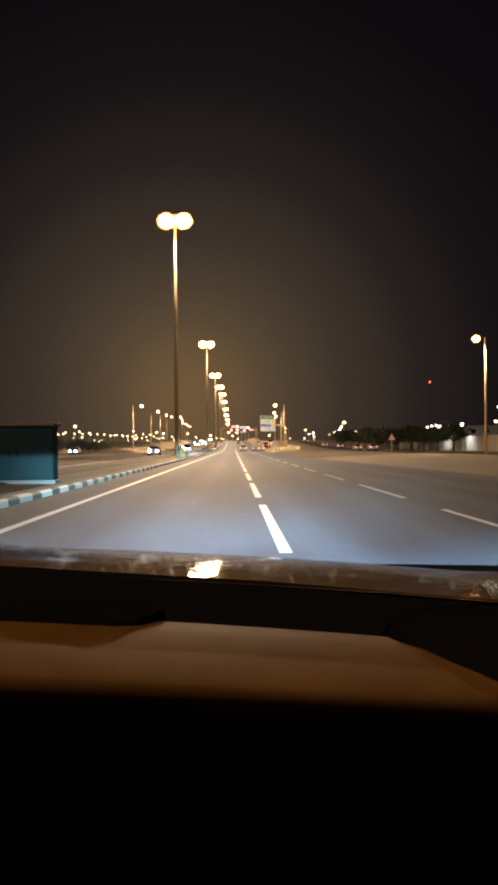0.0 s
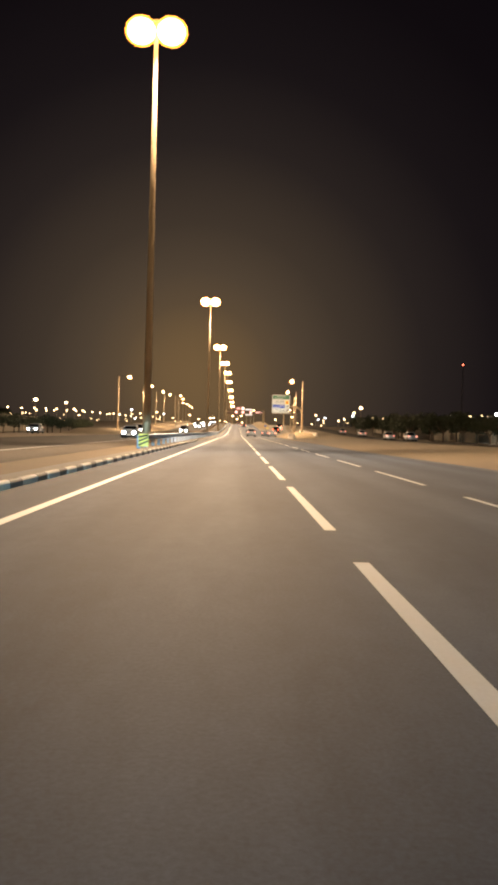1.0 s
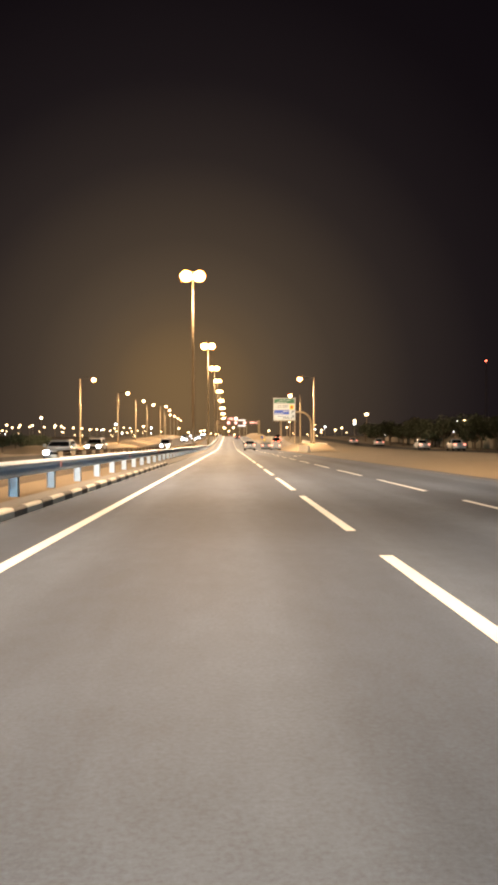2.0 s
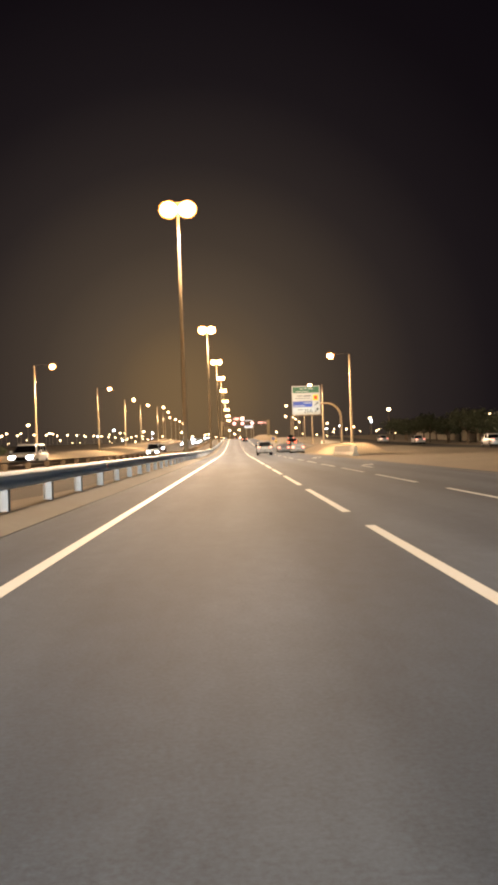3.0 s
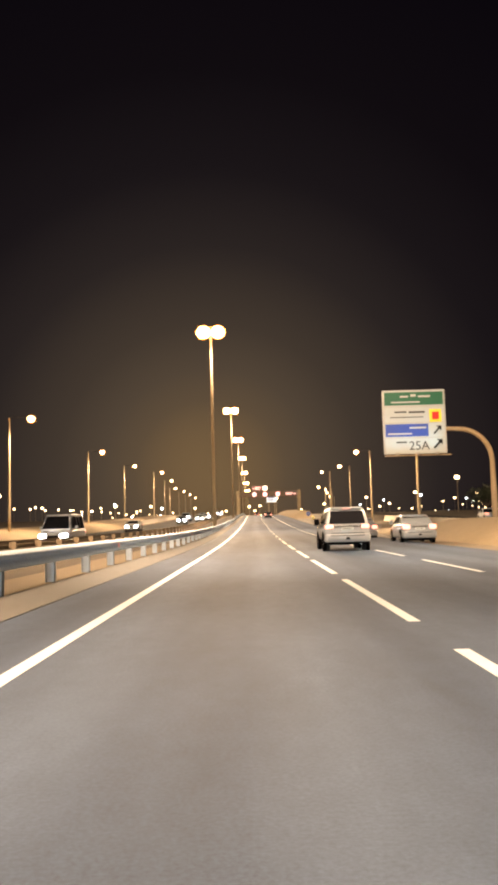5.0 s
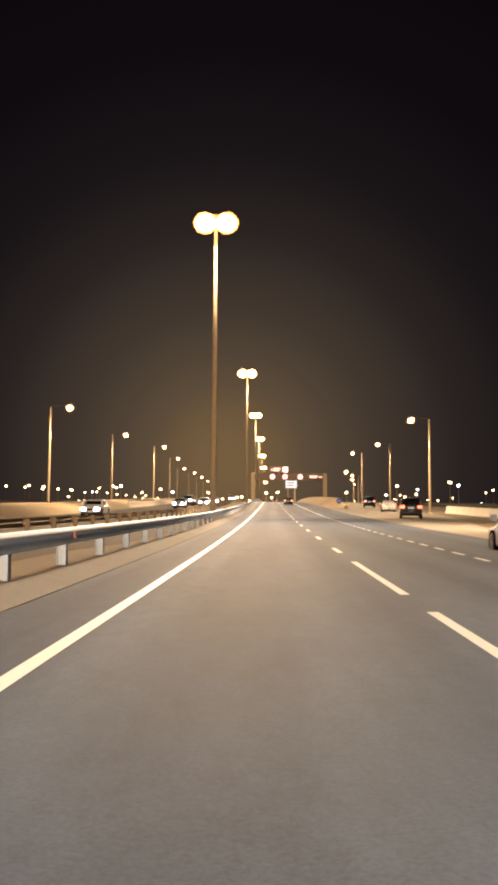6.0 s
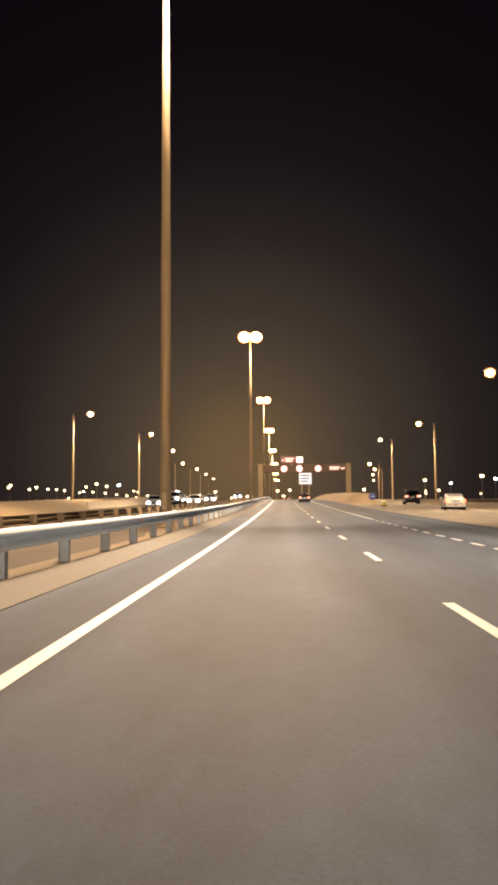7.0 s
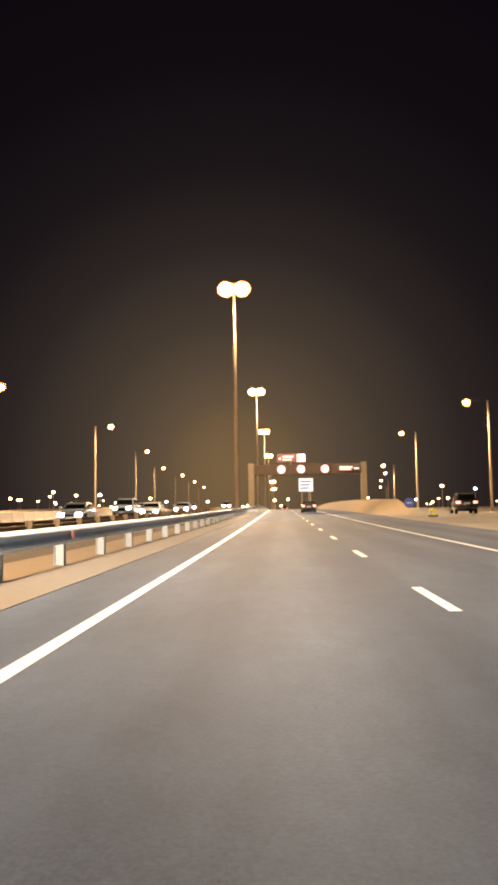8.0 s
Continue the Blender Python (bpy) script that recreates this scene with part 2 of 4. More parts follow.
def loft(bm, rings, cap=True):
    made = [[bm.verts.new(p) for p in ring] for ring in rings]
    for a, b in zip(made, made[1:]):
        n = len(a)
        for i in range(n):
            bm.faces.new((a[i], a[(i + 1) % n], b[(i + 1) % n], b[i]))
    if cap:
        bm.faces.new(made[0][::-1])
        bm.faces.new(made[-1])
    return bm


def tube(bm, pts, radii, n=12):
    """A round bar along points, with a radius at each."""
    pts = [Vector(p) for p in pts]
    rings = []
    for i, p in enumerate(pts):
        d = (pts[min(i + 1, len(pts) - 1)] - pts[max(i - 1, 0)]).normalized()
        side = d.cross(Vector((0, 1, 0)) if abs(d.y) < 0.9 else Vector((1, 0, 0))).normalized()
        up = side.cross(d)
        rings.append([p + (side * math.cos(k * math.tau / n) + up * math.sin(k * math.tau / n)) * radii[i] for k in range(n)])
    return loft(bm, rings)


def lathe(bm, profile, axis="z", n=20, origin=(0, 0, 0)):
    """Turns (radius, height) pairs round an axis."""
    o = Vector(origin)
    rings = []
    for r, h in profile:
        ring = []
        for k in range(n):
            a, b = r * math.cos(k * math.tau / n), r * math.sin(k * math.tau / n)
            ring.append(o + (Vector((a, b, h)) if axis == "z" else Vector((h, a, b)) if axis == "x" else Vector((a, h, b))))
        rings.append(ring)
    return loft(bm, rings)


def ribbon(bm, left, right, ys, lift):
    """A sheet that follows the road's rise between two edges, given as functions of y."""
    rows = []
    for y in ys:
        rows.append((bm.verts.new((left(y), y, rise(y) + lift)), bm.verts.new((right(y), y, rise(y) + lift))))
    for (a, b), (c, d) in zip(rows, rows[1:]):
        bm.faces.new((a, b, d, c))
    return bm


def at(v):
    return lambda y: v


def mix(y, y0, y1, a, b):
    s = min(max((y - y0) / (y1 - y0), 0), 1)
    return a + (b - a) * s * s * (3 - 2 * s)


def spans(y0, y1, step):
    n = max(1, round((y1 - y0) / step))
    return [y0 + (y1 - y0) * i / n for i in range(n + 1)]


def lamp_light(name, place, watts, color, size=0.5, cone=150, aim=None):
    data = bpy.data.lights.new(name, "SPOT")
    data.energy, data.color, data.shadow_soft_size = watts, color, size
    data.spot_size, data.spot_blend = radians(cone), 0.9
    ob = new(name, data)
    ob.matrix_basis = look(place, aim or (place[0] + 0.01, place[1], 0))
    return ob


# ---- ground, carriageways, median ----
bm = bmesh.new()
gx = [-1800, -600, -200, -80, -30, -7, 0, 12, 30, 80, 200, 600, 1800]
gy = [-300, -60] + spans(0, 1000, 10) + [1200, 1600, 2600]
grid = [[bm.verts.new((x, y, rise(y) - 0.05)) for x in gx] for y in gy]
for a, b in zip(grid, grid[1:]):
    for i in range(len(gx) - 1):
        bm.faces.new((a[i], a[i + 1], b[i + 1], b[i]))
structure("ground", bm, SAND, "flat dusty sand ground reaching the dark horizon", "ground", True)


def right_edge(y):
    return mix(y, 15, 90, 12.2, 10.35)


YS = spans(-200, 1000, 8)
structure("road", ribbon(bmesh.new(), at(-1.22), right_edge, YS, 0.0), BLUE_ASPHALT, "worn asphalt carriageway of a motorway, tinted headlight blue", "road", True)
structure("road_opposite", ribbon(bmesh.new(), at(-18.0), at(-6.9), YS, 0.0), DARK_ASPHALT, "asphalt carriageway of the opposite direction, coloured dark as if unlit", "road", True)
structure("road_service", ribbon(bmesh.new(), at(33.0), at(40.0), spans(-100, 420, 20), -0.02), DARK_ASPHALT, "dark asphalt service road beside the trees", "road", True)


def ramp_left(y):
    return right_edge(y) + 0.01 if y < 330 else mix(y, 330, 420, 10.36, 16.5)


def ramp_right(y):
    return mix(y, 222, 300, 11.0, 19.8) if y < 300 else mix(y, 300, 480, 19.8, 27.0)


structure("road_ramp", ribbon(bmesh.new(), ramp_left, ramp_right, spans(222, 520, 8), -0.006), RAMP_ASPHALT, "pale dusty asphalt exit ramp", "road", True)

bm = bmesh.new()
ys = spans(-200, 1000, 8)
prof = [(-1.74, 0.12), (-2.2, 0.14), (-4.2, 0.16), (-6.0, 0.12), (-6.88, 0.02), (-6.9, -0.06)]
rows = [[bm.verts.new((x, y, rise(y) + z + 0.02 * noise.noise(Vector((x, y * 0.2, 0))))) for x, z in prof] for y in ys]
for a, b in zip(rows, rows[1:]):
    for i in range(len(prof) - 1):
        bm.faces.new((a[i], b[i], b[i + 1], a[i + 1]))
structure("median", bm, SAND, "raised sandy median strip between the carriageways", "median", True)


# dark strip on the median: shade behind the guard rail, laid in as colour
DARK_STRIP = mat("dark_strip_colour", (0.030, 0.022, 0.015), rough=0.95, vary=0.4, scale=3, bump=0.6, bump_scale=14, big=0.4, stain=(0.05, 0.036, 0.022))
bm = bmesh.new()
prof = [(0.0, 0.10), (0.2, 0.19), (1.2, 0.215), (2.4, 0.19), (3.0, 0.09)]


# the strip widens where the shade under the rail is deepest
def strip_edge(y):
    return -3.0 + 0.8 * (mix(y, 112, 122, 0, 1) - mix(y, 150, 160, 0, 1) + mix(y, 222, 230, 0, 1) - mix(y, 262, 272, 0, 1))


rows = [[bm.verts.new((strip_edge(y) - x + 0.12 * noise.noise(Vector((x * 3, y * 0.35, 7))), y, rise(y) + z + 0.015 * noise.noise(Vector((x, y * 0.4, 2))))) for x, z in prof] for y in spans(-120, 760, 4)]
for a, b in zip(rows, rows[1:]):
    for i in range(len(prof) - 1):
        bm.faces.new((a[i], b[i], b[i + 1], a[i + 1]))
structure("median_dark_strip", bm, DARK_STRIP, "dark strip along the median, shade behind the rail put in as colour", "soil", True)


def verge(name, x0, x1, y0, y1, top, label, material=None):
    """A low uneven bank of sand."""
    bm = bmesh.new()
    cross = [0, 0.08, 0.3, 0.5, 0.72, 0.86, 1]
    high = [-0.05, 0.22, 0.75, 0.98, 1.0, 0.97, -0.05]
    rows = []
    for y in spans(y0, y1, 4):
        fade = min(1, (y - y0) / 18, (y1 - y) / 18)
        fade = fade * fade * (3 - 2 * fade) if fade > 0 else 0
        a, b = x0(y), x1(y)
        rows.append([bm.verts.new((a + (b - a) * c, y, rise(y) + (h * top * max(fade, 0) if h > 0 else h) + (0.05 * noise.noise(Vector((c * 5, y * 0.12, 3))) * top if h > 0.1 else 0))) for c, h in zip(cross, high)])
    for a, b in zip(rows, rows[1:]):
        for i in range(len(cross) - 1):
            bm.faces.new((a[i], a[i + 1], b[i + 1], b[i]))
    return structure(name, bm, material or SAND, label, "sand bank", True)


verge("verge", lambda y: right_edge(y) + 0.05, lambda y: right_edge(y) + 16, -120, 166, 0.28, "low bank of pale sand beside the road")
verge("gore_bank", lambda y: mix(y, 345, 470, 11.2, 10.7), lambda y: mix(y, 345, 470, 15.4, 16.6), 352, 530, 1.5, "pale sand bank between the motorway and the exit ramp", PALE_SAND)


verge("bank_opposite", at(-18.7), at(-29.5), 175, 460, 0.95, "low bank of pale sand beyond the opposite carriageway", PALE_SAND)
verge("exit_bank", at(12.2), at(18.5), 184, 244, 1.15, "heaped pale sand beside the exit lane", PALE_SAND)


# ---- road markings ----
def mark(parent, x, y0, y1, width=0.15, drift=0.0):
    bm = bmesh.new()
    ribbon(bm, at(x - width / 2), at(x + width / 2), spans(y0, y1, 4), 0.006)
    return part("dash", bm, PAINT_LINE, parent)


def marking(name, label):
    return thing(name, pose(0, 0, 0), label, "road marking", kind="structure")


edge = structure("edge_line", ribbon(bmesh.new(), at(-0.075), at(0.075), YS, 0.006), PAINT_LINE, "solid white edge line on the asphalt", "road marking")
lane_1 = marking("lane_line_1", "broken white lane line with long dashes")
LONG_DASHES = [-21.8, -12.2, -2.5, 7.2, 16.8, 26.5, 36.1, 45.8, 55.4, 65.1, 74.8, 84.4, 94, 103.7, 113.3, 122.9, 132.1, 141.2, 150.5, 159.9, 169.3, 178.7, 188, 197.4, 206.8, 216.1]
for start in LONG_DASHES:
    mark(lane_1, 3.63, start, start + 7.3, 0.135)
SHORT_DASHES = [227.2, 236.4, 245.9, 255.3, 264.2, 273.0, 281.6] + [291.0 + 9.5 * k for k in range(24)]
for start in SHORT_DASHES:
    mark(lane_1, 3.64, start, start + 2.6, 0.135)
lane_2 = marking("lane_line_2", "broken white lane line of the outer lane")
for start in LONG_DASHES:
    mark(lane_2, 6.66, start - 0.7, start + 5.7, 0.12)
for k in range(24):
    mark(lane_2, 6.8, 224 + 2.6 * k, 225.4 + 2.6 * k, 0.13)
structure("edge_line_exit", ribbon(bmesh.new(), at(6.74), at(6.90), spans(286.5, 900, 8), 0.006), PAINT_LINE, "solid white line along the exit lane", "road marking")
structure("edge_line_outer", ribbon(bmesh.new(), lambda y: right_edge(y) - 0.45, lambda y: right_edge(y) - 0.36, spans(-100, 160, 8), 0.006), PAVED, "dusty solid white line at the outer edge", "road marking")
structure("edge_line_opposite", ribbon(bmesh.new(), at(-7.5), at(-7.35), YS, 0.006), PAINT_LINE, "solid white edge line of the opposite carriageway", "road marking")


def lane_arrow(x, y):
    """A painted arrow on the asphalt: a shaft that bends to the right and a head."""
    bm = bmesh.new()
    for pts in ([(-0.08, 0), (0.08, 0), (0.08, 3.4), (-0.08, 3.0)], [(-0.08, 3.0), (0.08, 3.4), (0.55, 4.6), (0.42, 4.8)], [(0.15, 4.9), (0.75, 4.3), (1.0, 6.2)]):
        bm.faces.new([bm.verts.new((x + u, y + v, rise(y) + 0.007)) for u, v in pts])
    return structure("lane_arrow", bm, PAINT_LINE, "worn white exit arrow painted on the asphalt", "road marking")


lane_arrow(7.9, 137)
lane_arrow(8.2, 166)


# ---- guard rails ----
WAVE = [(0.00, 0.80), (0.05, 0.785), (0.075, 0.74), (0.06, 0.70), (0.01, 0.665), (0.01, 0.635), (0.06, 0.60), (0.075, 0.56), (0.05, 0.515), (0.0, 0.50)]


def beam_mesh(length, material):
    bm = bmesh.new()
    shell = WAVE + [(x - 0.012, z) for x, z in WAVE[::-1]]
    loft(bm, [[(x, 0, z) for x, z in shell], [(x, length + 0.06, z) for x, z in shell]])
    return mesh_of("beam", bm, material)


def post_mesh(material):
    bm = bmesh.new()
    box(bm, -0.24, -0.228, -0.08, 0.08, -0.2, 0.76)
    box(bm, -0.08, -0.068, -0.08, 0.08, -0.2, 0.76)
    box(bm, -0.228, -0.08, -0.008, 0.008, -0.2, 0.76)
    box(bm, -0.066, -0.012, -0.06, 0.06, 0.55, 0.75, bevel=0.008)
    return mesh_of("post", bm, material)


GAP = 3.4
RAIL_KINDS = {m.name: (beam_mesh(GAP, m), post_mesh(p)) for m, p in ((STEEL, POST_STEEL), (DULL_STEEL, DULL_STEEL))}
REFLECTOR = mesh_of("reflector", boxed(0.07, 0.085, -0.10, 0.10, 0.59, 0.71, bevel=0.004), REFLECT_RED)


def guard_rail(name, x, y0, y1, label, turn=False, reflectors=True, material=STEEL):
    rail = thing(name, pose(0, 0, 0), label, "guard rail")
    beam_kind, post_kind = RAIL_KINDS[material.name]
    for k in range(int((y1 - y0) / GAP)):
        y = y0 + k * GAP
        z, slope = rise(y) + 0.02, math.degrees(math.atan((rise(y + GAP) - rise(y)) / GAP))
        if turn:
            m, p = pose(x, y + GAP, z, -slope, 0, 180), pose(x, y, z, 0, 0, 180)
        else:
            m, p = pose(x, y, z, slope), pose(x, y, z)
        beam = part("beam", beam_kind, material, rail)
        beam.matrix_basis = m
        foot = part("post", post_kind, material, rail)
        foot.matrix_basis = p
        if reflectors and k % 4 == 1:
            part("reflector", REFLECTOR, STEEL, rail, "small red reflector").matrix_basis = p
    return rail


# near rail: starts behind the hazard marker, with a rounded end
rail_near = guard_rail("guard_rail", -1.85, 66.6, 560, "galvanised steel guard rail on the sandy median")
guard_rail("guard_rail", -6.3, 106, 430, "dull brown guard rail of the opposite carriageway", turn=True, reflectors=False, material=DULL_STEEL)
wing = [(-0.02, 0.50), (0.08, 0.50), (0.09, 0.65), (0.08, 0.80), (-0.02, 0.80)]
part("end_wing", loft(bmesh.new(), [[(x * q, d, 0.65 + (z - 0.65) * q) for x, z in wing] for d, q in ((-0.28, 0.55), (-0.2, 0.85), (0.0, 1.0))]), DULL_STEEL, rail_near).matrix_basis = pose(-1.85, 66.6, 0.02)


# ---- poles with lamps ----
def tapered(bm, h, r0, r1, n=12):
    return lathe(bm, [(r0, 0), (r0 * 0.97, h * 0.2), ((r0 + r1) / 2, h * 0.6), (r1, h)], n=n)


def globe(r, h, n=16):
    """A round lamp body, a little flattened."""
    return lathe(bmesh.new(), [(0.02, h * 0.62)] + [(r * math.sin(a), h * math.cos(a) * 0.62) for a in [math.pi * k / 10 for k in range(1, 10)]] + [(0.02, -h * 0.62)], n=n)


def high_mast(place, height):
    x, y, z = place
    mast = thing("high_mast_lamp", pose(x, y, z), "tall grey steel lamp mast with two lit sodium heads", "street lamp", "masts along the median")
    part("pole", tapered(bmesh.new(), height - 0.1, 0.23, 0.11, 14), POLE, mast, smooth=True)
    part("base_plate", lathe(bmesh.new(), [(0.42, -0.2), (0.42, 0.05), (0.36, 0.08), (0.32, 0.35)], n=14), POLE, mast)
    part("access_door", boxed(-0.10, 0.10, -0.33, -0.27, 0.7, 1.35, bevel=0.01), POLE, mast)
    part("crossarm", tube(bmesh.new(), [(-1.2, 0, height - 0.2), (-0.6, 0, height - 0.06), (0, 0, height), (0.6, 0, height - 0.06), (1.2, 0, height - 0.2)], [0.06, 0.07, 0.09, 0.07, 0.06], 8), POLE, mast)
    for s in (-1, 1):
        head = part("lamp_head", lathe(bmesh.new(), [(0.10, 0.34), (0.30, 0.30), (0.44, 0.18), (0.46, 0.12), (0.40, 0.10)], n=16), CASING, mast)
        head.location = (s * 0.90, 0, height - 0.36)
        # oversized burner and an added outer shell imitate the mast lamp's glare
        for name, r, h, mt, text in (("burner", 0.84, 1.16, SODIUM_GLOW, "glowing sodium burner"), ("halo_shell", 1.0, 1.42, HALO_AMBER, "amber see-through shell imitating the lamp's glare")):
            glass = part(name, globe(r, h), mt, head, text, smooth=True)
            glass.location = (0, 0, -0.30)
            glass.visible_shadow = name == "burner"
    return mast


MASTS = [(-31, 25.6), (78.3, 25.6), (183.5, 25.3), (272.8, 25.05), (366.0, 25.85), (456, 26.25), (544, 26.35), (636, 25.8), (728, 25.4), (820, 25.4), (912, 25.4)]
for y, h in MASTS:
    base = rise(y) + 0.12
    high_mast((-2.88, y, base), h - 0.12)
    if y < 800:
        for s, across in ((-1, -10), (1, 2.5)):
            for along in (-32, 32):
                lamp_light("mast_light", (-2.88 + s * 1.05, y, base + h - 2.2), MAST_W * (1 if s > 0 else 0.4) * (0.4 if y < 0 else 1), SODIUM, 0.6, 125, aim=(across, y + along, rise(y)))


def street_lamp(place, height, side, reach=2.1, lit=True):
    x, y, z = place
    lamp = thing("street_lamp", pose(x, y, z), "slim grey lamp post with one lit head on a short arm", "street lamp", "lamp posts beside the road")
    part("pole", tapered(bmesh.new(), height, 0.145, 0.085), POLE, lamp, smooth=True)
    part("base_plate", boxed(-0.22, 0.22, -0.22, 0.22, -0.15, 0.04, bevel=0.015), POLE, lamp)
    part("arm", tube(bmesh.new(), [(0, 0, height - 0.1), (side * 0.15, 0, height + 0.02), (side * 0.6, 0, height + 0.06), (side * reach, 0, height + 0.08)], [0.06, 0.045, 0.035, 0.03], 8), DARK_STEEL, lamp)
    bm = bmesh.new()
    loft(bm, [[(side * (reach + dx), w * math.cos(k * math.tau / 12), 0.06 + height + hgt * math.sin(k * math.tau / 12)) for k in range(12)]
              for dx, w, hgt in ((-0.35, 0.06, 0.05), (-0.2, 0.15, 0.09), (0.1, 0.2, 0.12), (0.45, 0.17, 0.1), (0.6, 0.05, 0.04))])
    head = part("lamp_head", bm, CASING, lamp, smooth=True)
    # the outer shell is added to imitate glare round the burner
    for name, r, h, mt, text in (("burner", 0.34, 0.50, WARM_GLOW, "glowing warm burner"), ("halo_shell", 0.47, 0.70, HALO_AMBER, "amber see-through shell imitating the lamp's glare")):
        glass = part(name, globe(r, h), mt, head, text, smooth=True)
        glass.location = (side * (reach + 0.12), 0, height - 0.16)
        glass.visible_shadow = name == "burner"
    if lit:
        lamp_light("street_light", (x + side * (reach + 0.1), y, z + height - 0.45), STREET_W, WARM, 0.3)
    return lamp


LEFT_LAMPS = [(-20.05, 204.3, 11.88), (-20.4, 254.6, 12.22), (-21.5, 301.2, 12.07), (-22.8, 346.7, 12.08), (-21.9, 391.6, 12.5), (-23.7, 435.9, 11.8), (-26.2, 477.3, 10.6), (-27, 524, 11.2), (-28, 570, 11.5), (-29, 618, 11.6)]
for x, y, z in LEFT_LAMPS:
    street_lamp((x - 2.2, y, rise(y)), z, 1, lit=y < 480)
RIGHT_LAMPS = [(27.5, 73.3, 11.9), (13.56, 199.3, 11.55), (15.87, 252.5, 11.53), (19.1, 309, 11.5), (21.6, 361.7, 11.54), (21.3, 407.4, 12.05), (23.5, 450.4, 8.9), (30, 500, 9.5), (35, 552, 10), (41, 606, 10)]
for x, y, z in RIGHT_LAMPS:
    reach = 0.8 if y < 100 else 2.1
    street_lamp((x + reach, y, rise(y)), z, -1, reach, lit=y < 480)


# ---- kerb stones of the median (painted black and white) ----
def kerb_mesh(material, length):
    bm = bmesh.new()
    section = [(-1.22, -0.1), (-1.225, 0.10), (-1.25, 0.135), (-1.28, 0.145), (-1.39, 0.145), (-1.40, -0.1)]
    loft(bm, [[(x, 0.012, z) for x, z in section], [(x, length - 0.012, z) for x, z in section]])
    return mesh_of("kerb_stone", bm, material)


kerb = thing("kerb", pose(0, 0, 0), "kerb of alternating black and white painted stones", "kerb", kind="structure")
STONES = [kerb_mesh(KERB_WHITE, 1.15), kerb_mesh(KERB_BLACK, 0.85)]
for k in range(-25, 110):
    stone = part("kerb_stone", STONES[k % 2], KERB_WHITE, kerb)
    stone.matrix_basis = pose(random.uniform(-0.008, 0.008), k + 0.15 * (k % 2), random.uniform(-0.006, 0.006), 0, 0, random.uniform(-0.3, 0.3))
bm = bmesh.new()
section = [(-1.22, -0.1), (-1.222, 0.012), (-1.40, 0.05), (-1.62, 0.11), (-1.80, 0.165), (-1.82, -0.1)]
loft(bm, [[(x, y, z + rise(y)) for x, z in section] for y in spans(110, 900, 8)])
structure("kerb_plain", bm, PAVED, "plain dusty concrete edging along the median", "kerb")
structure("median_paving", ribbon(bmesh.new(), at(-1.75), at(-1.3), spans(-60, 110, 8), 0.15), PAVED, "strip of dusty concrete behind the kerb", "paving")


# ---- hazard marker at the rail's end ----
def hazard_marker():
    x, y = -1.28, 62.0
    m = thing("hazard_marker", pose(x, y, 0.08), "yellow and black striped hazard marker at the guard rail's end", "traffic sign")
    part("post", boxed(-0.03, 0.03, 0.02, 0.06, -0.15, 0.8, bevel=0.008), POLE, m)
    board = part("board", boxed(-0.21, 0.21, -0.02, 0.015, 0.26, 0.78, bevel=0.01), SIGN_YELLOW, m)
    for k in range(3):
        bm = bmesh.new()
        z = 0.28 + 0.16 * k
        high = z + (0.17 if k < 2 else 0.10)
        vs = [bm.verts.new(p) for p in ((-0.2, -0.026, z), (0.2, -0.026, high), (0.2, -0.026, high + 0.07), (-0.2, -0.026, z + 0.07))]
        bm.faces.new(vs)
        bmesh.ops.solidify(bm, geom=bm.faces[:], thickness=-0.004)
        part("stripe", bm, SIGN_BLACK, board)
    return m


hazard_marker()


# ---- utility cabinet on the median ----
def utility_cabinet():
    c = thing("utility_cabinet", pose(-2.95, 12.6, 0.1), "dark teal steel utility cabinet on a concrete plinth", "utility cabinet")
    part("plinth", boxed(-1.15, 1.15, -0.4, 0.4, -0.15, 0.14, bevel=0.02), KERB_BLACK, c)
    body = part("body", boxed(-1.08, 1.08, -0.34, 0.34, 0.14, 1.62, bevel=0.015), TEAL, c)
    part("roof", boxed(-1.15, 1.15, -0.42, 0.42, 1.62, 1.72, bevel=0.03), DARK_STEEL, c)
    for x in (-0.54, 0.54):
        door = part("door", boxed(x - 0.51, x + 0.51, -0.362, -0.342, 0.2, 1.56, bevel=0.006), TEAL, body)
        part("handle", boxed(x * 0.2 - 0.015, x * 0.2 + 0.015, -0.39, -0.364, 0.8, 1.0, bevel=0.005), BLACK, door)
    return c


utility_cabinet()


# ---- the large exit sign on its curved arm ----
def text_mesh(body, size, material, extrude=0.004):
    curve = bpy.data.curves.new("lettering", "FONT")
    curve.body, curve.size, curve.extrude, curve.align_x = body, size, extrude, "CENTER"
    ob = bpy.data.objects.new("lettering", curve)
    me = bpy.data.meshes.new_from_object(ob)
    me.materials.clear()
    me.materials.append(material)
    bpy.data.objects.remove(ob)
    return me


def bar(parent, x0, x1, z0, z1, material, y=-0.066, name="lettering_bar"):
    return part(name, boxed(x0, x1, y - 0.006, y, z0, z1, bevel=0.0), material, parent)


def exit_arrow(parent, x, z, s):
    bm = bmesh.new()
    for pts in ([(-0.5, -0.42), (-0.3, -0.5), (0.28, 0.12), (0.12, 0.28)], [(-0.12, 0.5), (0.5, 0.5), (0.5, -0.12)]):
        vs = [bm.verts.new((x + px * s, -0.07, z + pz * s)) for px, pz in pts]
        bm.faces.new(vs)
    bmesh.ops.solidify(bm, geom=bm.faces[:], thickness=-0.004)
    return part("arrow", bm, SIGN_BLACK, parent)


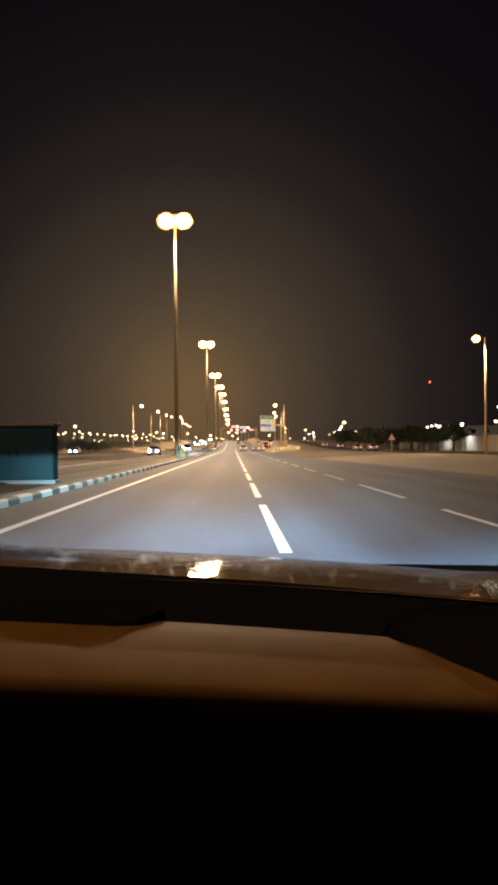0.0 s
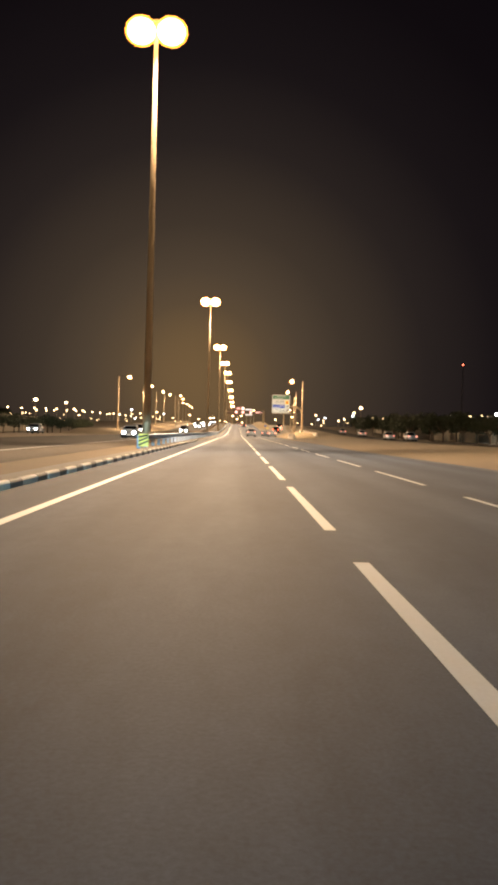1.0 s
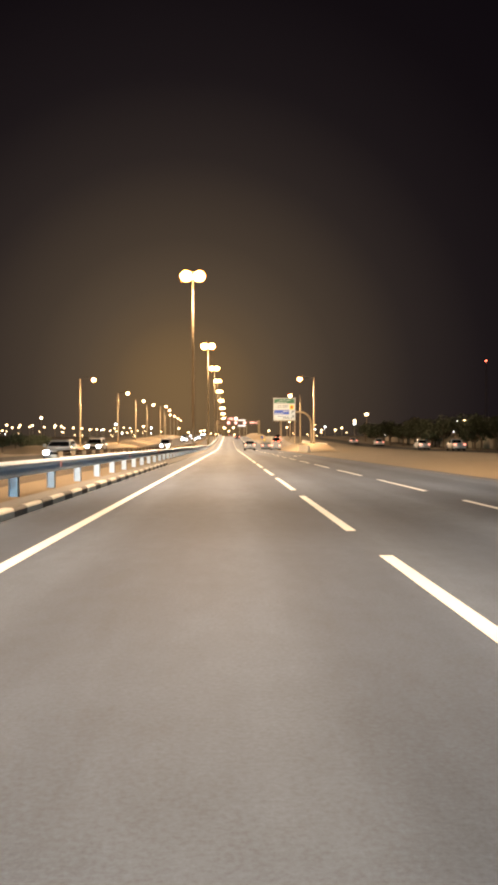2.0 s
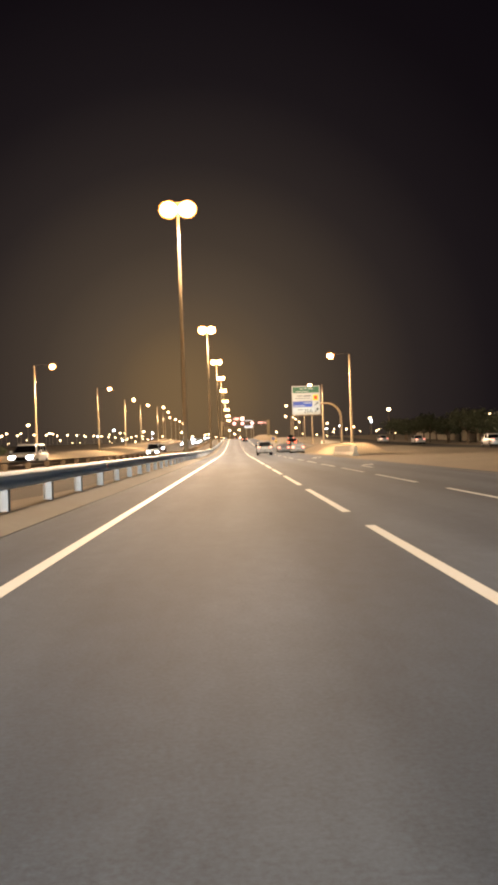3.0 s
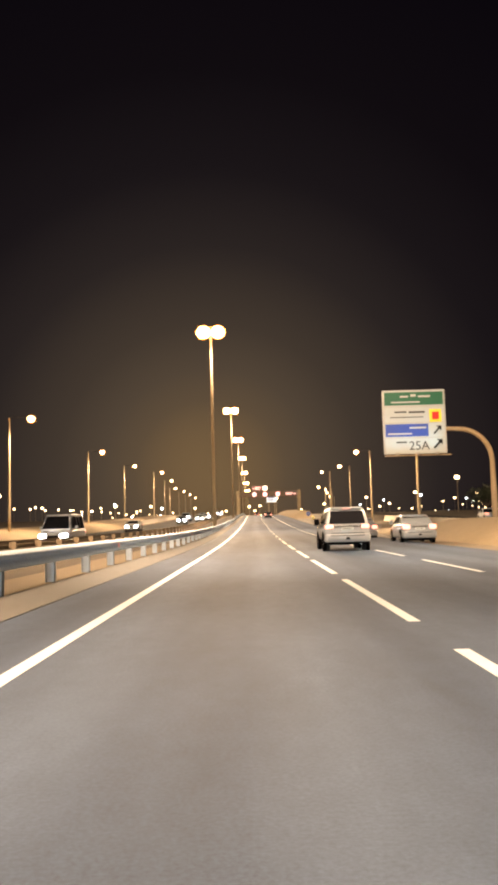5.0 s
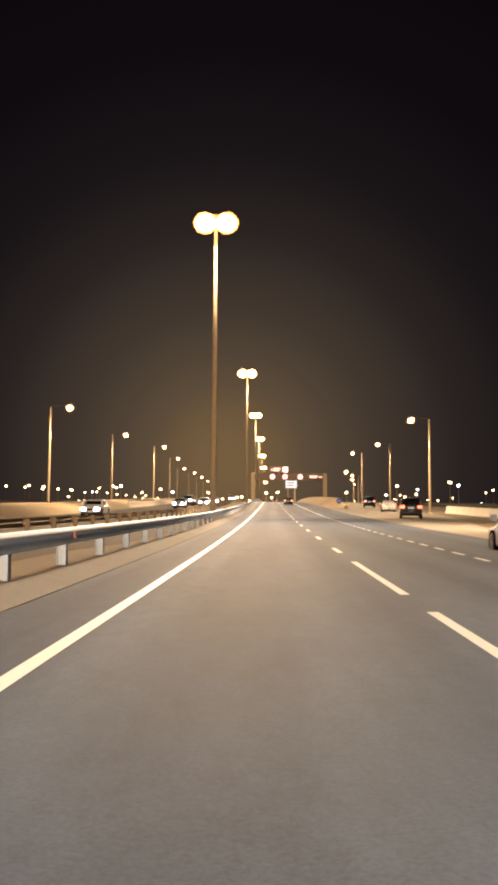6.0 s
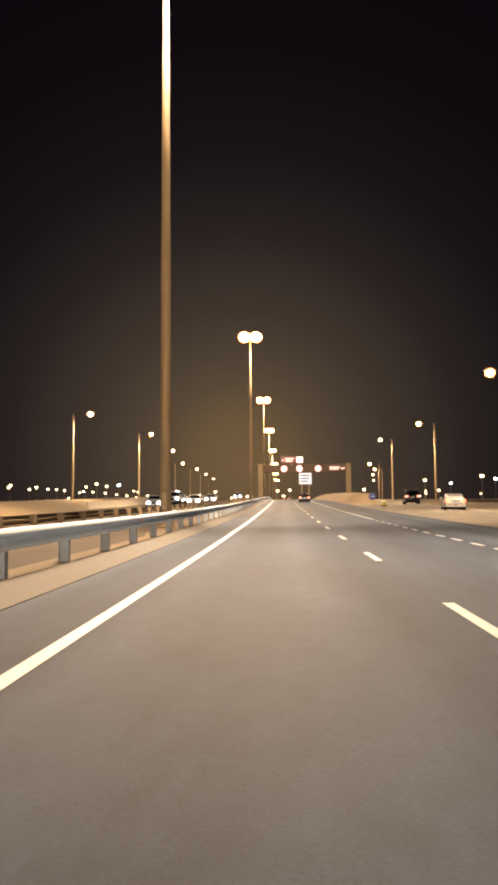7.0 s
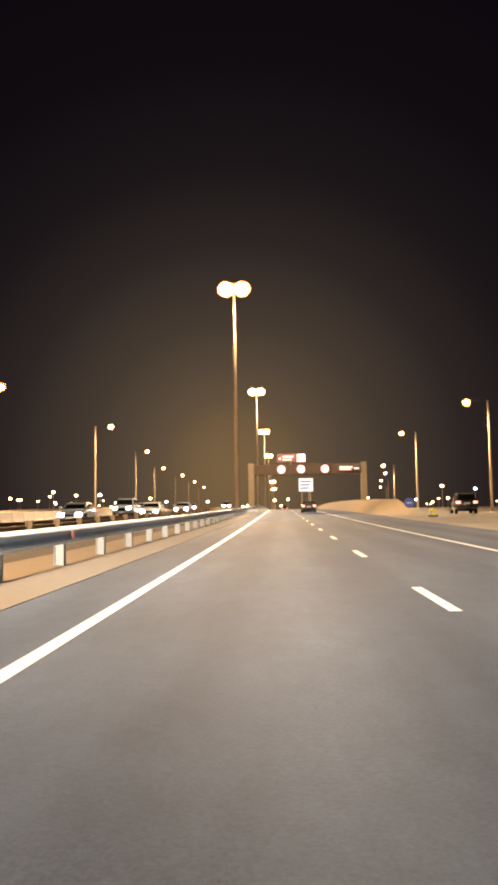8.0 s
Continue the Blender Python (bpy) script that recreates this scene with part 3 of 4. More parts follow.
def exit_sign():
    x, y = 12.68, 225.3
    s = thing("exit_sign", pose(x, y, 0), "large green, white and blue exit sign on a curved arm", "traffic sign")
    w, z0, z1 = 2.08, 5.53, 9.78
    board = part("board", boxed(-w, w, -0.05, 0.05, z0, z1, bevel=0.03), SIGN_WHITE, s)
    part("board_back", boxed(-w + 0.05, w - 0.05, 0.052, 0.075, z0 + 0.05, z1 - 0.05), SIGN_BACK, board)
    bar(board, -w + 0.14, w - 0.14, z1 - 1.02, z1 - 0.14, SIGN_GREEN, -0.052, "green_band")
    bar(board, -w + 0.14, w - 1.18, z0 + 1.14, z0 + 1.98, SIGN_BLUE, -0.052, "blue_band")
    bar(board, w - 1.08, w - 0.28, z1 - 2.2, z1 - 1.32, SIGN_YELLOW, -0.052, "yellow_panel")
    for z in (z1 - 1.12, z0 + 1.05, z0 + 2.06):
        bar(board, -w + 0.1, w - 0.1, z - 0.02, z + 0.02, SIGN_BACK, -0.052, "divider")
    for xx in (-w + 0.06, w - 0.06):
        bar(board, xx - 0.03, xx + 0.03, z0 + 0.06, z1 - 0.06, SIGN_BACK, -0.052, "border")
    for k, (a, b, z, h) in enumerate([(-0.9, -0.35, z1 - 0.5, 0.12), (-0.2, 0.15, z1 - 0.45, 0.16), (0.3, 1.1, z1 - 0.5, 0.12), (-1.5, 0.4, z1 - 0.86, 0.09),
                                      (-0.35, 0.75, z0 + 1.66, 0.12), (-1.8, -0.2, z0 + 1.28, 0.10)]):
        bar(board, a, b, z, z + h, SIGN_WHITE, -0.06)
    for a, b, z, h in [(-1.3, -0.5, z1 - 1.52, 0.1), (-0.35, 0.7, z1 - 1.55, 0.12), (-1.6, 0.6, z1 - 1.85, 0.06), (-1.25, -0.55, z0 + 0.72, 0.1)]:
        bar(board, a, b, z, z + h, SIGN_BLACK, -0.052)
    bar(board, w - 0.9, w - 0.45, z1 - 2.0, z1 - 1.5, SIGN_RED, -0.06, "pictogram")
    word = part("lettering", text_mesh("25A", 0.82, SIGN_BLACK), SIGN_BLACK, board)
    word.matrix_basis = pose(0.25, -0.056, z0 + 0.26, 90)
    exit_arrow(board, w - 0.6, z0 + 0.62, 0.62)
    exit_arrow(board, w - 0.6, z0 + 1.55, 0.55)
    for zz in (6.2, 8.8):
        part("rail", boxed(-w + 0.15, w - 0.15, 0.08, 0.16, zz - 0.06, zz + 0.06, bevel=0.01), POLE, s)
    part("walkway", boxed(-w + 0.05, w + 0.2, -0.35, 0.1, z0 - 0.14, z0 - 0.09, bevel=0.01), POLE, s)
    # added floodlights: they stand in for headlights reflected by the board
    for xx in (-1.3, 0, 1.3):
        part("sign_fill_light", boxed(xx - 0.14, xx + 0.14, -0.75, -0.6, z0 - 0.1, z0 + 0.02, bevel=0.02), CASING, s, "small added floodlight that brightens the board")
        part("sign_fill_arm", boxed(xx - 0.02, xx + 0.02, -0.62, -0.3, z0 - 0.13, z0 - 0.09), POLE, s)
        lamp_light("sign_fill_light", (x + xx, y - 1.0, z0 + 0.1), 48, (0.60, 1.0, 1.0), 0.1, 120, aim=(x + xx, y, z0 + 2.4))
    pts = [(-1.5, 0.26, 7.15), (1.2, 0.26, 7.2), (2.6, 0.26, 7.15)]
    pts += [(2.9 + 2.2 * math.sin(a), 0.26, 4.95 + 2.2 * math.cos(a)) for a in [i * math.pi / 16 for i in range(1, 9)]]
    pts += [(5.1, 0.26, 3.0), (5.12, 0.26, 0.0)]
    part("curved_arm", tube(bmesh.new(), pts, [0.14] * 3 + [0.17] * 8 + [0.2, 0.22], 12), POLE, s, smooth=True)
    part("base_plate", lathe(bmesh.new(), [(0.45, -0.3), (0.45, 0.1), (0.25, 0.14)], n=12, origin=(5.12, 0.26, 0)), CONCRETE, s)
    return s


exit_sign()


# ---- overhead gantry ----
def gantry():
    y = 395
    z = rise(y)
    g = thing("sign_gantry", pose(0, y, z), "steel sign gantry over the motorway with lit speed signs", "gantry")
    for x in (-2.25, 13.85):
        leg = part("leg", boxed(x - 0.42, x + 0.42, -0.4, 0.4, -0.3, 6.9, bevel=0.06), GANTRY_STEEL, g)
        part("footing", boxed(x - 0.9, x + 0.9, -0.9, 0.9, -0.4, 0.35, bevel=0.05), CONCRETE, leg)
    beam = part("beam", boxed(-1.82, 13.42, -0.45, 0.45, 5.2, 6.75, bevel=0.04), GANTRY_DARK, g, "dark truss cladding")
    for k in range(11):
        x = -1.6 + k * 1.45
        part("brace", boxed(x, x + 0.1, -0.5, -0.452, 5.22, 6.7), GANTRY_DARK, beam)
    for x in (2.1, 4.9, 8.3):
        case = part("speed_sign", boxed(x - 0.75, x + 0.75, -0.78, -0.5, 5.2, 6.7, bevel=0.04), GANTRY_DARK, g)
        ring = lathe(bmesh.new(), [(0.44, -0.785), (0.44, -0.80), (0.02, -0.80)], axis="y", n=24, origin=(x, 0, 5.95))
        part("lit_disc", ring, PANEL_GLOW, case, "glowing white speed disc")
        part("red_ring", lathe(bmesh.new(), [(0.46, -0.786), (0.56, -0.786), (0.56, -0.80), (0.46, -0.80)], axis="y", n=24, origin=(x, 0, 5.95)), PANEL_PINK, case, "dim red rim of the speed disc")
        for a in (-0.20, 0.03):
            part("lettering_bar", boxed(x + a, x + a + 0.15, -0.806, -0.801, 5.80, 6.10), SIGN_BLACK, case)
    top = part("message_sign", boxed(1.5, 5.6, -0.75, -0.46, 6.95, 8.2, bevel=0.03), SIGN_BLACK, g, "dark red and white message sign")
    part("panel_face", boxed(1.6, 4.3, -0.77, -0.752, 7.05, 8.1), MAROON, top)
    part("lit_square", boxed(4.4, 5.5, -0.77, -0.752, 7.05, 8.1), PANEL_GLOW, top)
    for a, b, zz in ((1.75, 2.05, 7.4), (2.3, 3.85, 7.66), (2.3, 3.6, 7.26)):
        part("lettering_bar", boxed(a, b, -0.785, -0.772, zz, zz + 0.2), PANEL_PINK, top)
    side = part("message_sign", boxed(10.1, 13.4, -0.75, -0.5, 5.6, 6.6, bevel=0.03), DARK_STEEL, g, "dark sign with lit lettering")
    for a, b, zz in ((10.4, 12.2, 6.05), (10.4, 12.0, 5.75), (12.4, 13.1, 5.85)):
        part("lettering_bar", boxed(a, b, -0.77, -0.752, zz, zz + 0.18), PANEL_PINK, side)
    part("hanger", boxed(3.4, 3.55, -0.45, -0.3, 6.7, 8.0), POLE, g)
    return g


gantry()


def nose_marker(x, y):
    m = thing("nose_marker", pose(x, y, rise(y)), "yellow reflective nose marker where the exit splits off", "traffic sign")
    part("base", boxed(-0.35, 0.35, -0.2, 0.2, -0.05, 0.12, bevel=0.03), RUBBER, m)
    part("drum", lathe(bmesh.new(), [(0.28, 0.1), (0.29, 0.25), (0.27, 0.45), (0.2, 0.6), (0.02, 0.63)], n=16), SIGN_YELLOW, m, smooth=True)
    part("band", lathe(bmesh.new(), [(0.297, 0.26), (0.285, 0.42)], n=16), SIGN_WHITE, m)
    return m


nose_marker(13.6, 339)


def round_sign(x, y):
    m = thing("direction_disc", pose(x, y, rise(y)), "round blue traffic sign with a white arrow", "traffic sign")
    part("post", tube(bmesh.new(), [(0, 0.04, -0.2), (0, 0.04, 1.35)], [0.04, 0.04], 8), POLE, m)
    disc = part("disc", lathe(bmesh.new(), [(0.02, 0.0), (0.45, 0.0), (0.45, -0.03), (0.02, -0.03)], axis="y", n=24, origin=(0, 0, 1.05)), SIGN_BLUE, m)
    part("arrow", boxed(-0.22, 0.22, -0.045, -0.032, 1.0, 1.1), SIGN_WHITE, disc)
    return m


round_sign(13.3, 349)


def board_sign(x, y, w, h, z, label):
    s = thing("direction_sign", pose(x, y, rise(y)), label, "traffic sign")
    for xx in (-w * 0.3, w * 0.3):
        part("post", boxed(xx - 0.09, xx + 0.09, 0.05, 0.2, -0.3, z + h, bevel=0.01), POLE, s)
    # the board's pale tone comes from its emission
    b = part("board", boxed(-w / 2, w / 2, -0.05, 0.04, z, z + h, bevel=0.03), BOARD_GLOW, s, "pale glowing board")
    for k in range(3):
        bar(b, -w * 0.4, w * (0.2 + 0.08 * k), z + h * (0.2 + 0.25 * k), z + h * (0.3 + 0.25 * k), SIGN_BLUE, -0.052)
    return s


board_sign(9.0, 509, 3.9, 3.6, 5.2, "pale glowing direction sign far down the road")


# ---- warning triangle, beacon mast, wall, trees beside the service road ----
def warning_triangle():
    s = thing("warning_sign", pose(21.2, 86, 0.02), "white triangular warning sign on a slim post", "traffic sign")
    part("post", tube(bmesh.new(), [(0, 0, -0.2), (0, 0, 2.3)], [0.04, 0.04], 8), POLE, s)
    for name, r, y, mt in (("plate", 0.50, -0.05, SIGN_RED), ("face", 0.42, -0.07, SIGN_WHITE)):
        tri = [(r * math.sin(a), 2.0 + r * math.cos(a)) for a in (0, math.tau / 3, 2 * math.tau / 3)]
        part(name, loft(bmesh.new(), [[(u, y, v) for u, v in tri], [(u, y + 0.015, v) for u, v in tri]]), mt, s)
    return s


warning_triangle()


def beacon_mast(x, y, h):
    s = thing("radio_mast", pose(x, y, rise(y) - 0.05), "thin dark lattice mast with a red beacon", "mast")
    for a, b in ((-0.5, -0.5), (0.5, -0.5), (0, 0.5)):
        part("leg", tube(bmesh.new(), [(a, b, 0), (a * 0.3, b * 0.3, h)], [0.06, 0.04], 6), DARK_STEEL, s)
    for k in range(12):
        z = h * (k + 0.5) / 12
        q = 0.5 * (1 - 0.7 * z / h)
        part("brace", tube(bmesh.new(), [(-q, -q, z), (q, -q, z + 0.9)], [0.03, 0.03], 5), DARK_STEEL, s)
    part("beacon", lathe(bmesh.new(), [(0.15, h), (0.25, h + 0.15), (0.25, h + 0.4), (0.05, h + 0.55)], n=10), RED_GLOW, s, "glowing red beacon")
    return s


beacon_mast(79.2, 317, 24.0)


def boundary_wall(x, y0, count):
    for k in range(count):
        y = y0 + k * 12
        w = thing("boundary_wall", pose(x, y, rise(y) - 0.05), "plain rendered boundary wall bay with a pier", "wall", "bays of the boundary wall")
        part("panel", boxed(-0.1, 0.1, 0.25, 11.75, 0, 2.9, bevel=0.02), WALL, w)
        part("pier", boxed(-0.22, 0.22, -0.25, 0.25, 0, 3.15, bevel=0.03), WALL, w)
        part("coping", boxed(-0.17, 0.17, 0.25, 11.75, 2.9, 3.02, bevel=0.02), CONCRETE, w)


boundary_wall(52, 118, 18)
boundary_wall(-38, 104, 8)


def site_cabin(x, y, turn):
    c = thing("site_cabin", pose(x, y, rise(y), 0, 0, turn), "white two-storey site cabin behind the boundary wall", "cabin")
    for z in (0.0, 3.0):
        body = part("module", boxed(-4.5, 4.5, -1.4, 1.4, z - 0.1, z + 2.9, bevel=0.05), SIGN_WHITE, c)
        for k in range(7):
            part("rib", boxed(-4.2 + k * 1.35, -4.1 + k * 1.35, -1.44, -1.40, z + 0.1, z + 2.7), SIGN_WHITE, body)
        for xx in (-2.4, 1.2):
            part("window", boxed(xx, xx + 1.1, -1.45, -1.405, z + 1.1, z + 2.1, bevel=0.01), GLASS, body)
    part("roof", boxed(-4.65, 4.65, -1.55, 1.55, 5.9, 6.05, bevel=0.03), SIGN_BACK, c)
    return c


site_cabin(66, 226, -10)
site_cabin(65, 203, 6)


def tree_meshes(seed, height, spread):
    rng = random.Random(seed)
    bm = bmesh.new()
    fork = height * 0.32
    tube(bm, [(0, 0, -0.2), (0.05, 0.02, fork * 0.5), (0.0, 0.05, fork)], [0.24, 0.18, 0.15], 8)
    tips = []
    for k in range(7):
        a = k * math.tau / 7 + rng.uniform(-0.3, 0.3)
        r = spread * rng.uniform(0.45, 0.75)
        mid = (math.cos(a) * r * 0.5, math.sin(a) * r * 0.5, fork + height * 0.18)
        tip = (math.cos(a) * r, math.sin(a) * r, height * rng.uniform(0.55, 0.85))
        tube(bm, [(0, 0.05, fork - 0.05), mid, tip], [0.11, 0.07, 0.03], 6)
        tips.append(tip)
    tips.append((0, 0, height * 0.85))
    trunk = mesh_of("trunk", bm, BARK)
    bm = bmesh.new()
    for tip in tips:
        c, rad = Vector(tip), spread * rng.uniform(0.38, 0.55)
        for _ in range(170):
            d = Vector((rng.gauss(0, 1), rng.gauss(0, 1), rng.gauss(0, 0.75))).normalized() * rad * rng.uniform(0.45, 1.05)
            p, s = c + d, rng.uniform(0.10, 0.26)
            q = Euler((rng.uniform(0, 6), rng.uniform(0, 6), rng.uniform(0, 6))).to_matrix()
            vs = [bm.verts.new(p + q @ Vector(v) * s) for v in ((-0.5, -1, 0), (0.5, -0.8, 0.15), (0.6, 0.8, 0), (0, 1.3, -0.15), (-0.6, 0.6, 0.1))]
            bm.faces.new(vs)
    return trunk, mesh_of("crown", bm, LEAF)


KINDS = [tree_meshes(s, h, w) for s, h, w in ((1, 6.0, 3.2), (2, 5.2, 2.8), (3, 6.8, 3.6))]
rng = random.Random(5)
for k in range(30):
    y = 160 + k * 5.6 + rng.uniform(-2, 2)
    x = (43 if k % 2 else 47) + rng.uniform(-1.5, 1.5)
    tree = thing("tree", pose(x, y, rise(y) - 0.05, 0, 0, rng.uniform(0, 360)) @ Matrix.Scale(rng.uniform(0.7, 0.98), 4), "dark bushy roadside tree with a broad crown", "tree", "trees along the boundary wall")
    part("trunk", KINDS[k % 3][0], BARK, tree)
    part("crown", KINDS[k % 3][1], LEAF, tree)
for k in range(20):
    y = 116 + k * 5.6 + rng.uniform(-1, 1)
    tree = thing("tree", pose(-31.5 + rng.uniform(-1, 1), y, rise(y) - 0.05, 0, 0, rng.uniform(0, 360)) @ Matrix.Scale(rng.uniform(0.38, 0.48), 4), "small dark clipped tree on a thin trunk beside the opposite carriageway", "tree", "street trees in a row")
    part("trunk", KINDS[k % 3][0], BARK, tree)
    part("crown", KINDS[k % 3][1], LEAF, tree)
for k in range(30):
    y = 60 + k * 12 + rng.uniform(-4, 4)
    tree = thing("tree", pose(-60 - k * 1.4 + rng.uniform(-4, 4), y, rise(y) - 0.05, 0, 0, rng.uniform(0, 360)) @ Matrix.Scale(rng.uniform(0.6, 0.95), 4), "dark low tree beyond the opposite carriageway", "tree", "trees beyond the opposite carriageway")
    part("trunk", KINDS[k % 3][0], BARK, tree)
    part("crown", KINDS[k % 3][1], LEAF, tree)


# ---- far street lamps ----
def far_lamp_kind(white):
    lamp = thing("distant_street_lamp", pose(0, 0, 0), "distant lamp post with a small glowing head", "street lamp", "distant lamps")
    part("pole", lathe(bmesh.new(), [(0.12, 0), (0.07, 9.6)], n=6), POLE, lamp)
    part("lamp_head", lathe(bmesh.new(), [(0.1, 9.95), (0.52, 9.80), (0.70, 9.45), (0.52, 9.10), (0.1, 8.95)], n=10), FAR_WHITE if white else FAR_GLOW, lamp, "glowing head")
    return lamp


first = far_lamp_kind(False)
first.matrix_basis = pose(-62, 300, 0)
white = far_lamp_kind(True)
white.matrix_basis = pose(62, 175, 0)
rng = random.Random(11)


def far_lamp(kind, x, y, size=1.0):
    copy_thing(kind, pose(x, y, rise(y) - 0.3) @ Matrix.Scale(size, 4)).scale = (size, size, size)


for k in range(22):
    far_lamp(first, -112 + k * 1.8, 330 + k * 18, rng.uniform(0.58, 0.66))
for k in range(80):
    far_lamp(white if k % 7 == 3 else first, -34 - rng.random() * 170, rng.uniform(420, 900), rng.choice((0.3, 0.38, 0.45, 0.5, 0.55, 0.6, 0.95)))
for k in range(110):
    far_lamp(white if k % 6 == 0 else first, 42 + rng.random() * 190, rng.uniform(380, 900), rng.choice((0.3, 0.38, 0.45, 0.5, 0.55, 0.7, 1.0)))
for k in range(12):
    far_lamp(first, rng.uniform(-25, 40), rng.uniform(640, 980), rng.uniform(0.6, 1.3))
for x, y in ((50.4, 183), (50.4, 164)):
    far_lamp(white, x, y, 0.6)
    lamp_light("yard_light", (x, y - 0.6, 5.2), 2600, (0.85, 0.93, 1.0), 0.3, 150)


# ---- vehicles ----
def ring_of(w, z0, z1, y, n=5, r=0.12, tumble=0.0):
    """A rounded rectangle across the car at y; tumble narrows its top."""
    pts = []
    for cx, cz, a0 in ((w / 2 - r, z0 + r, -90), (w / 2 - r - tumble, z1 - r, 0), (-w / 2 + r + tumble, z1 - r, 90), (-w / 2 + r, z0 + r, 180)):
        for k in range(n):
            a = radians(a0 + 90 * k / (n - 1))
            pts.append((cx + r * math.cos(a), y, cz + r * math.sin(a)))
    return pts


def pane(parent, pts, name="window", material=None, label="", thick=0.012):
    bm = bmesh.new()
    bm.faces.new([bm.verts.new(p) for p in pts])
    bmesh.ops.solidify(bm, geom=bm.faces[:], thickness=thick)
    return part(name, bm, material or GLASS, parent, label)


def wheel(parent, x, y, r, side, w=0.24):
    tyre = lathe(bmesh.new(), [(r * 0.62, -w / 2), (r * 0.92, -w / 2), (r, -w * 0.32), (r, w * 0.32), (r * 0.92, w / 2), (r * 0.62, w / 2)], axis="x", n=24)
    ob = part("wheel", boxed(-0.02, 0.02, -0.05, 0.05, -0.05, 0.05, bevel=0.01), BLACK, parent)
    ob.location = (x, y, r)
    part("tyre", tyre, RUBBER, ob, smooth=True)
    bm = lathe(bmesh.new(), [(r * 0.63, side * w * 0.1), (r * 0.63, side * w * 0.46), (r * 0.56, side * w * 0.46), (r * 0.52, side * w * 0.15)], axis="x", n=24)
    for k in range(6):
        a = k * math.tau / 6
        c, s = math.cos(a), math.sin(a)
        tube(bm, [(side * w * 0.38, 0.04 * c, 0.04 * s), (side * w * 0.36, r * 0.58 * c, r * 0.58 * s)], [0.045, 0.03], 6)
    lathe(bm, [(0.07, side * w * 0.3), (0.07, side * w * 0.44), (0.03, side * w * 0.46)], axis="x", n=10)
    part("rim", bm, ALLOY, ob)
    return ob


def vehicle(name, m, label, paint, kind, tail=TAIL_GLOW, head=None, plate=True):
    """y runs from the rear bumper to the front bumper; z from the ground."""
    tall = kind in ("suv", "pickup")
    L, W, H = {"suv": (4.9, 1.93, 1.85), "sedan": (4.6, 1.76, 1.44), "pickup": (5.1, 1.82, 1.76), "van": (4.9, 1.86, 2.0)}[kind]
    belt = {"suv": 1.17, "sedan": 0.95, "pickup": 1.10, "van": 1.1}[kind]
    low = 0.36 if tall else 0.22
    r = 0.37 if tall else 0.32
    car = thing(name, m, label, "car" if kind in ("suv", "sedan") else kind)
    hood = belt - (0.06 if tall else 0.12)
    deck = belt - (0.0 if kind in ("suv", "van") else 0.02)
    secs = [(0.0, W * 0.86, low + 0.14, deck - 0.22), (0.06, W * 0.95, low + 0.08, deck - 0.06), (0.22, W * 0.985, low + 0.02, deck), (0.9, W, low, belt), (L * 0.5, W, low, belt),
            (L * 0.72, W, low, belt - 0.02), (L * 0.76, W * 0.99, low, hood), (L * 0.93, W * 0.95, low + 0.02, hood - 0.08), (L * 0.985, W * 0.86, low + 0.08, hood - 0.2), (L, W * 0.74, low + 0.14, hood - 0.3)]
    body = part("body", loft(bmesh.new(), [ring_of(w, a, b, y, r=0.1, tumble=0.03) for y, w, a, b in secs]), paint, car, smooth=True)
    y0, y1 = {"suv": (0.10, L * 0.75), "sedan": (L * 0.13, L * 0.74), "pickup": (L * 0.38, L * 0.76), "van": (0.08, L * 0.86)}[kind]
    ra, rb = {"suv": (0.42, L * 0.58), "sedan": (L * 0.33, L * 0.57), "pickup": (L * 0.44, L * 0.60), "van": (0.2, L * 0.7)}[kind]
    wb, wt = W * 0.95, W * 0.76
    cab = []
    lean = 0.05 if kind == "suv" else 0.0
    for y, w, z, tm in ((y0, wb, belt + 0.02, 0.02), (y0 + (ra - y0) * 0.55, wb, belt + (H - belt) * 0.6, 0.09), (ra, wb * 0.99, H - 0.03, 0.13), (ra + 0.3, wb * 0.99, H, 0.14), ((ra + rb) / 2, wb * 0.99, H + 0.01, 0.14), (rb, wb * 0.98, H - 0.03, 0.14),
                        (rb + (y1 - rb) * 0.55, wb * 0.97, belt + (H - belt) * 0.48, 0.08), (y1, wb * 0.95, belt + 0.02, 0.02)):
        cab.append(ring_of(w, belt - 0.25, z, y, r=0.07, tumble=tm + lean * (tm > 0.05)))
    part("cabin", loft(bmesh.new(), cab), paint, car, smooth=True)
    # windows
    zt, zb = H - 0.13, belt + 0.05
    back = lambda z: y0 + (ra - y0) * (z - belt) / (H - belt)  # noqa: E731
    front = lambda z: y1 + (rb - y1) * (z - belt) / (H - belt)  # noqa: E731
    pane(car, [(-W * 0.40, back(zb) - 0.03, zb), (W * 0.40, back(zb) - 0.03, zb), (W * 0.345 - lean, back(zt) - 0.03, zt), (-W * 0.345 + lean, back(zt) - 0.03, zt)], "rear_window", label="dark glass rear window")
    pane(car, [(W * 0.41, front(zb) + 0.04, zb), (-W * 0.41, front(zb) + 0.04, zb), (-W * 0.34, front(zt) + 0.04, zt), (W * 0.34, front(zt) + 0.04, zt)], "windscreen", label="dark glass windscreen")
    pil = [back(zb) + 0.28, (back(zb) + front(zb)) * 0.32 + 0.25, (back(zb) + front(zb)) * 0.56, front(zb) - 0.12]
    for s in (-1, 1):
        xb, xt = s * (wb / 2 - 0.008), s * (wb / 2 - 0.118 - lean * 0.8)
        for a, b in zip(pil, pil[1:]):
            ta, tb = max(a + 0.05, back(zt) + 0.22), min(b - 0.06, front(zt) - 0.1)
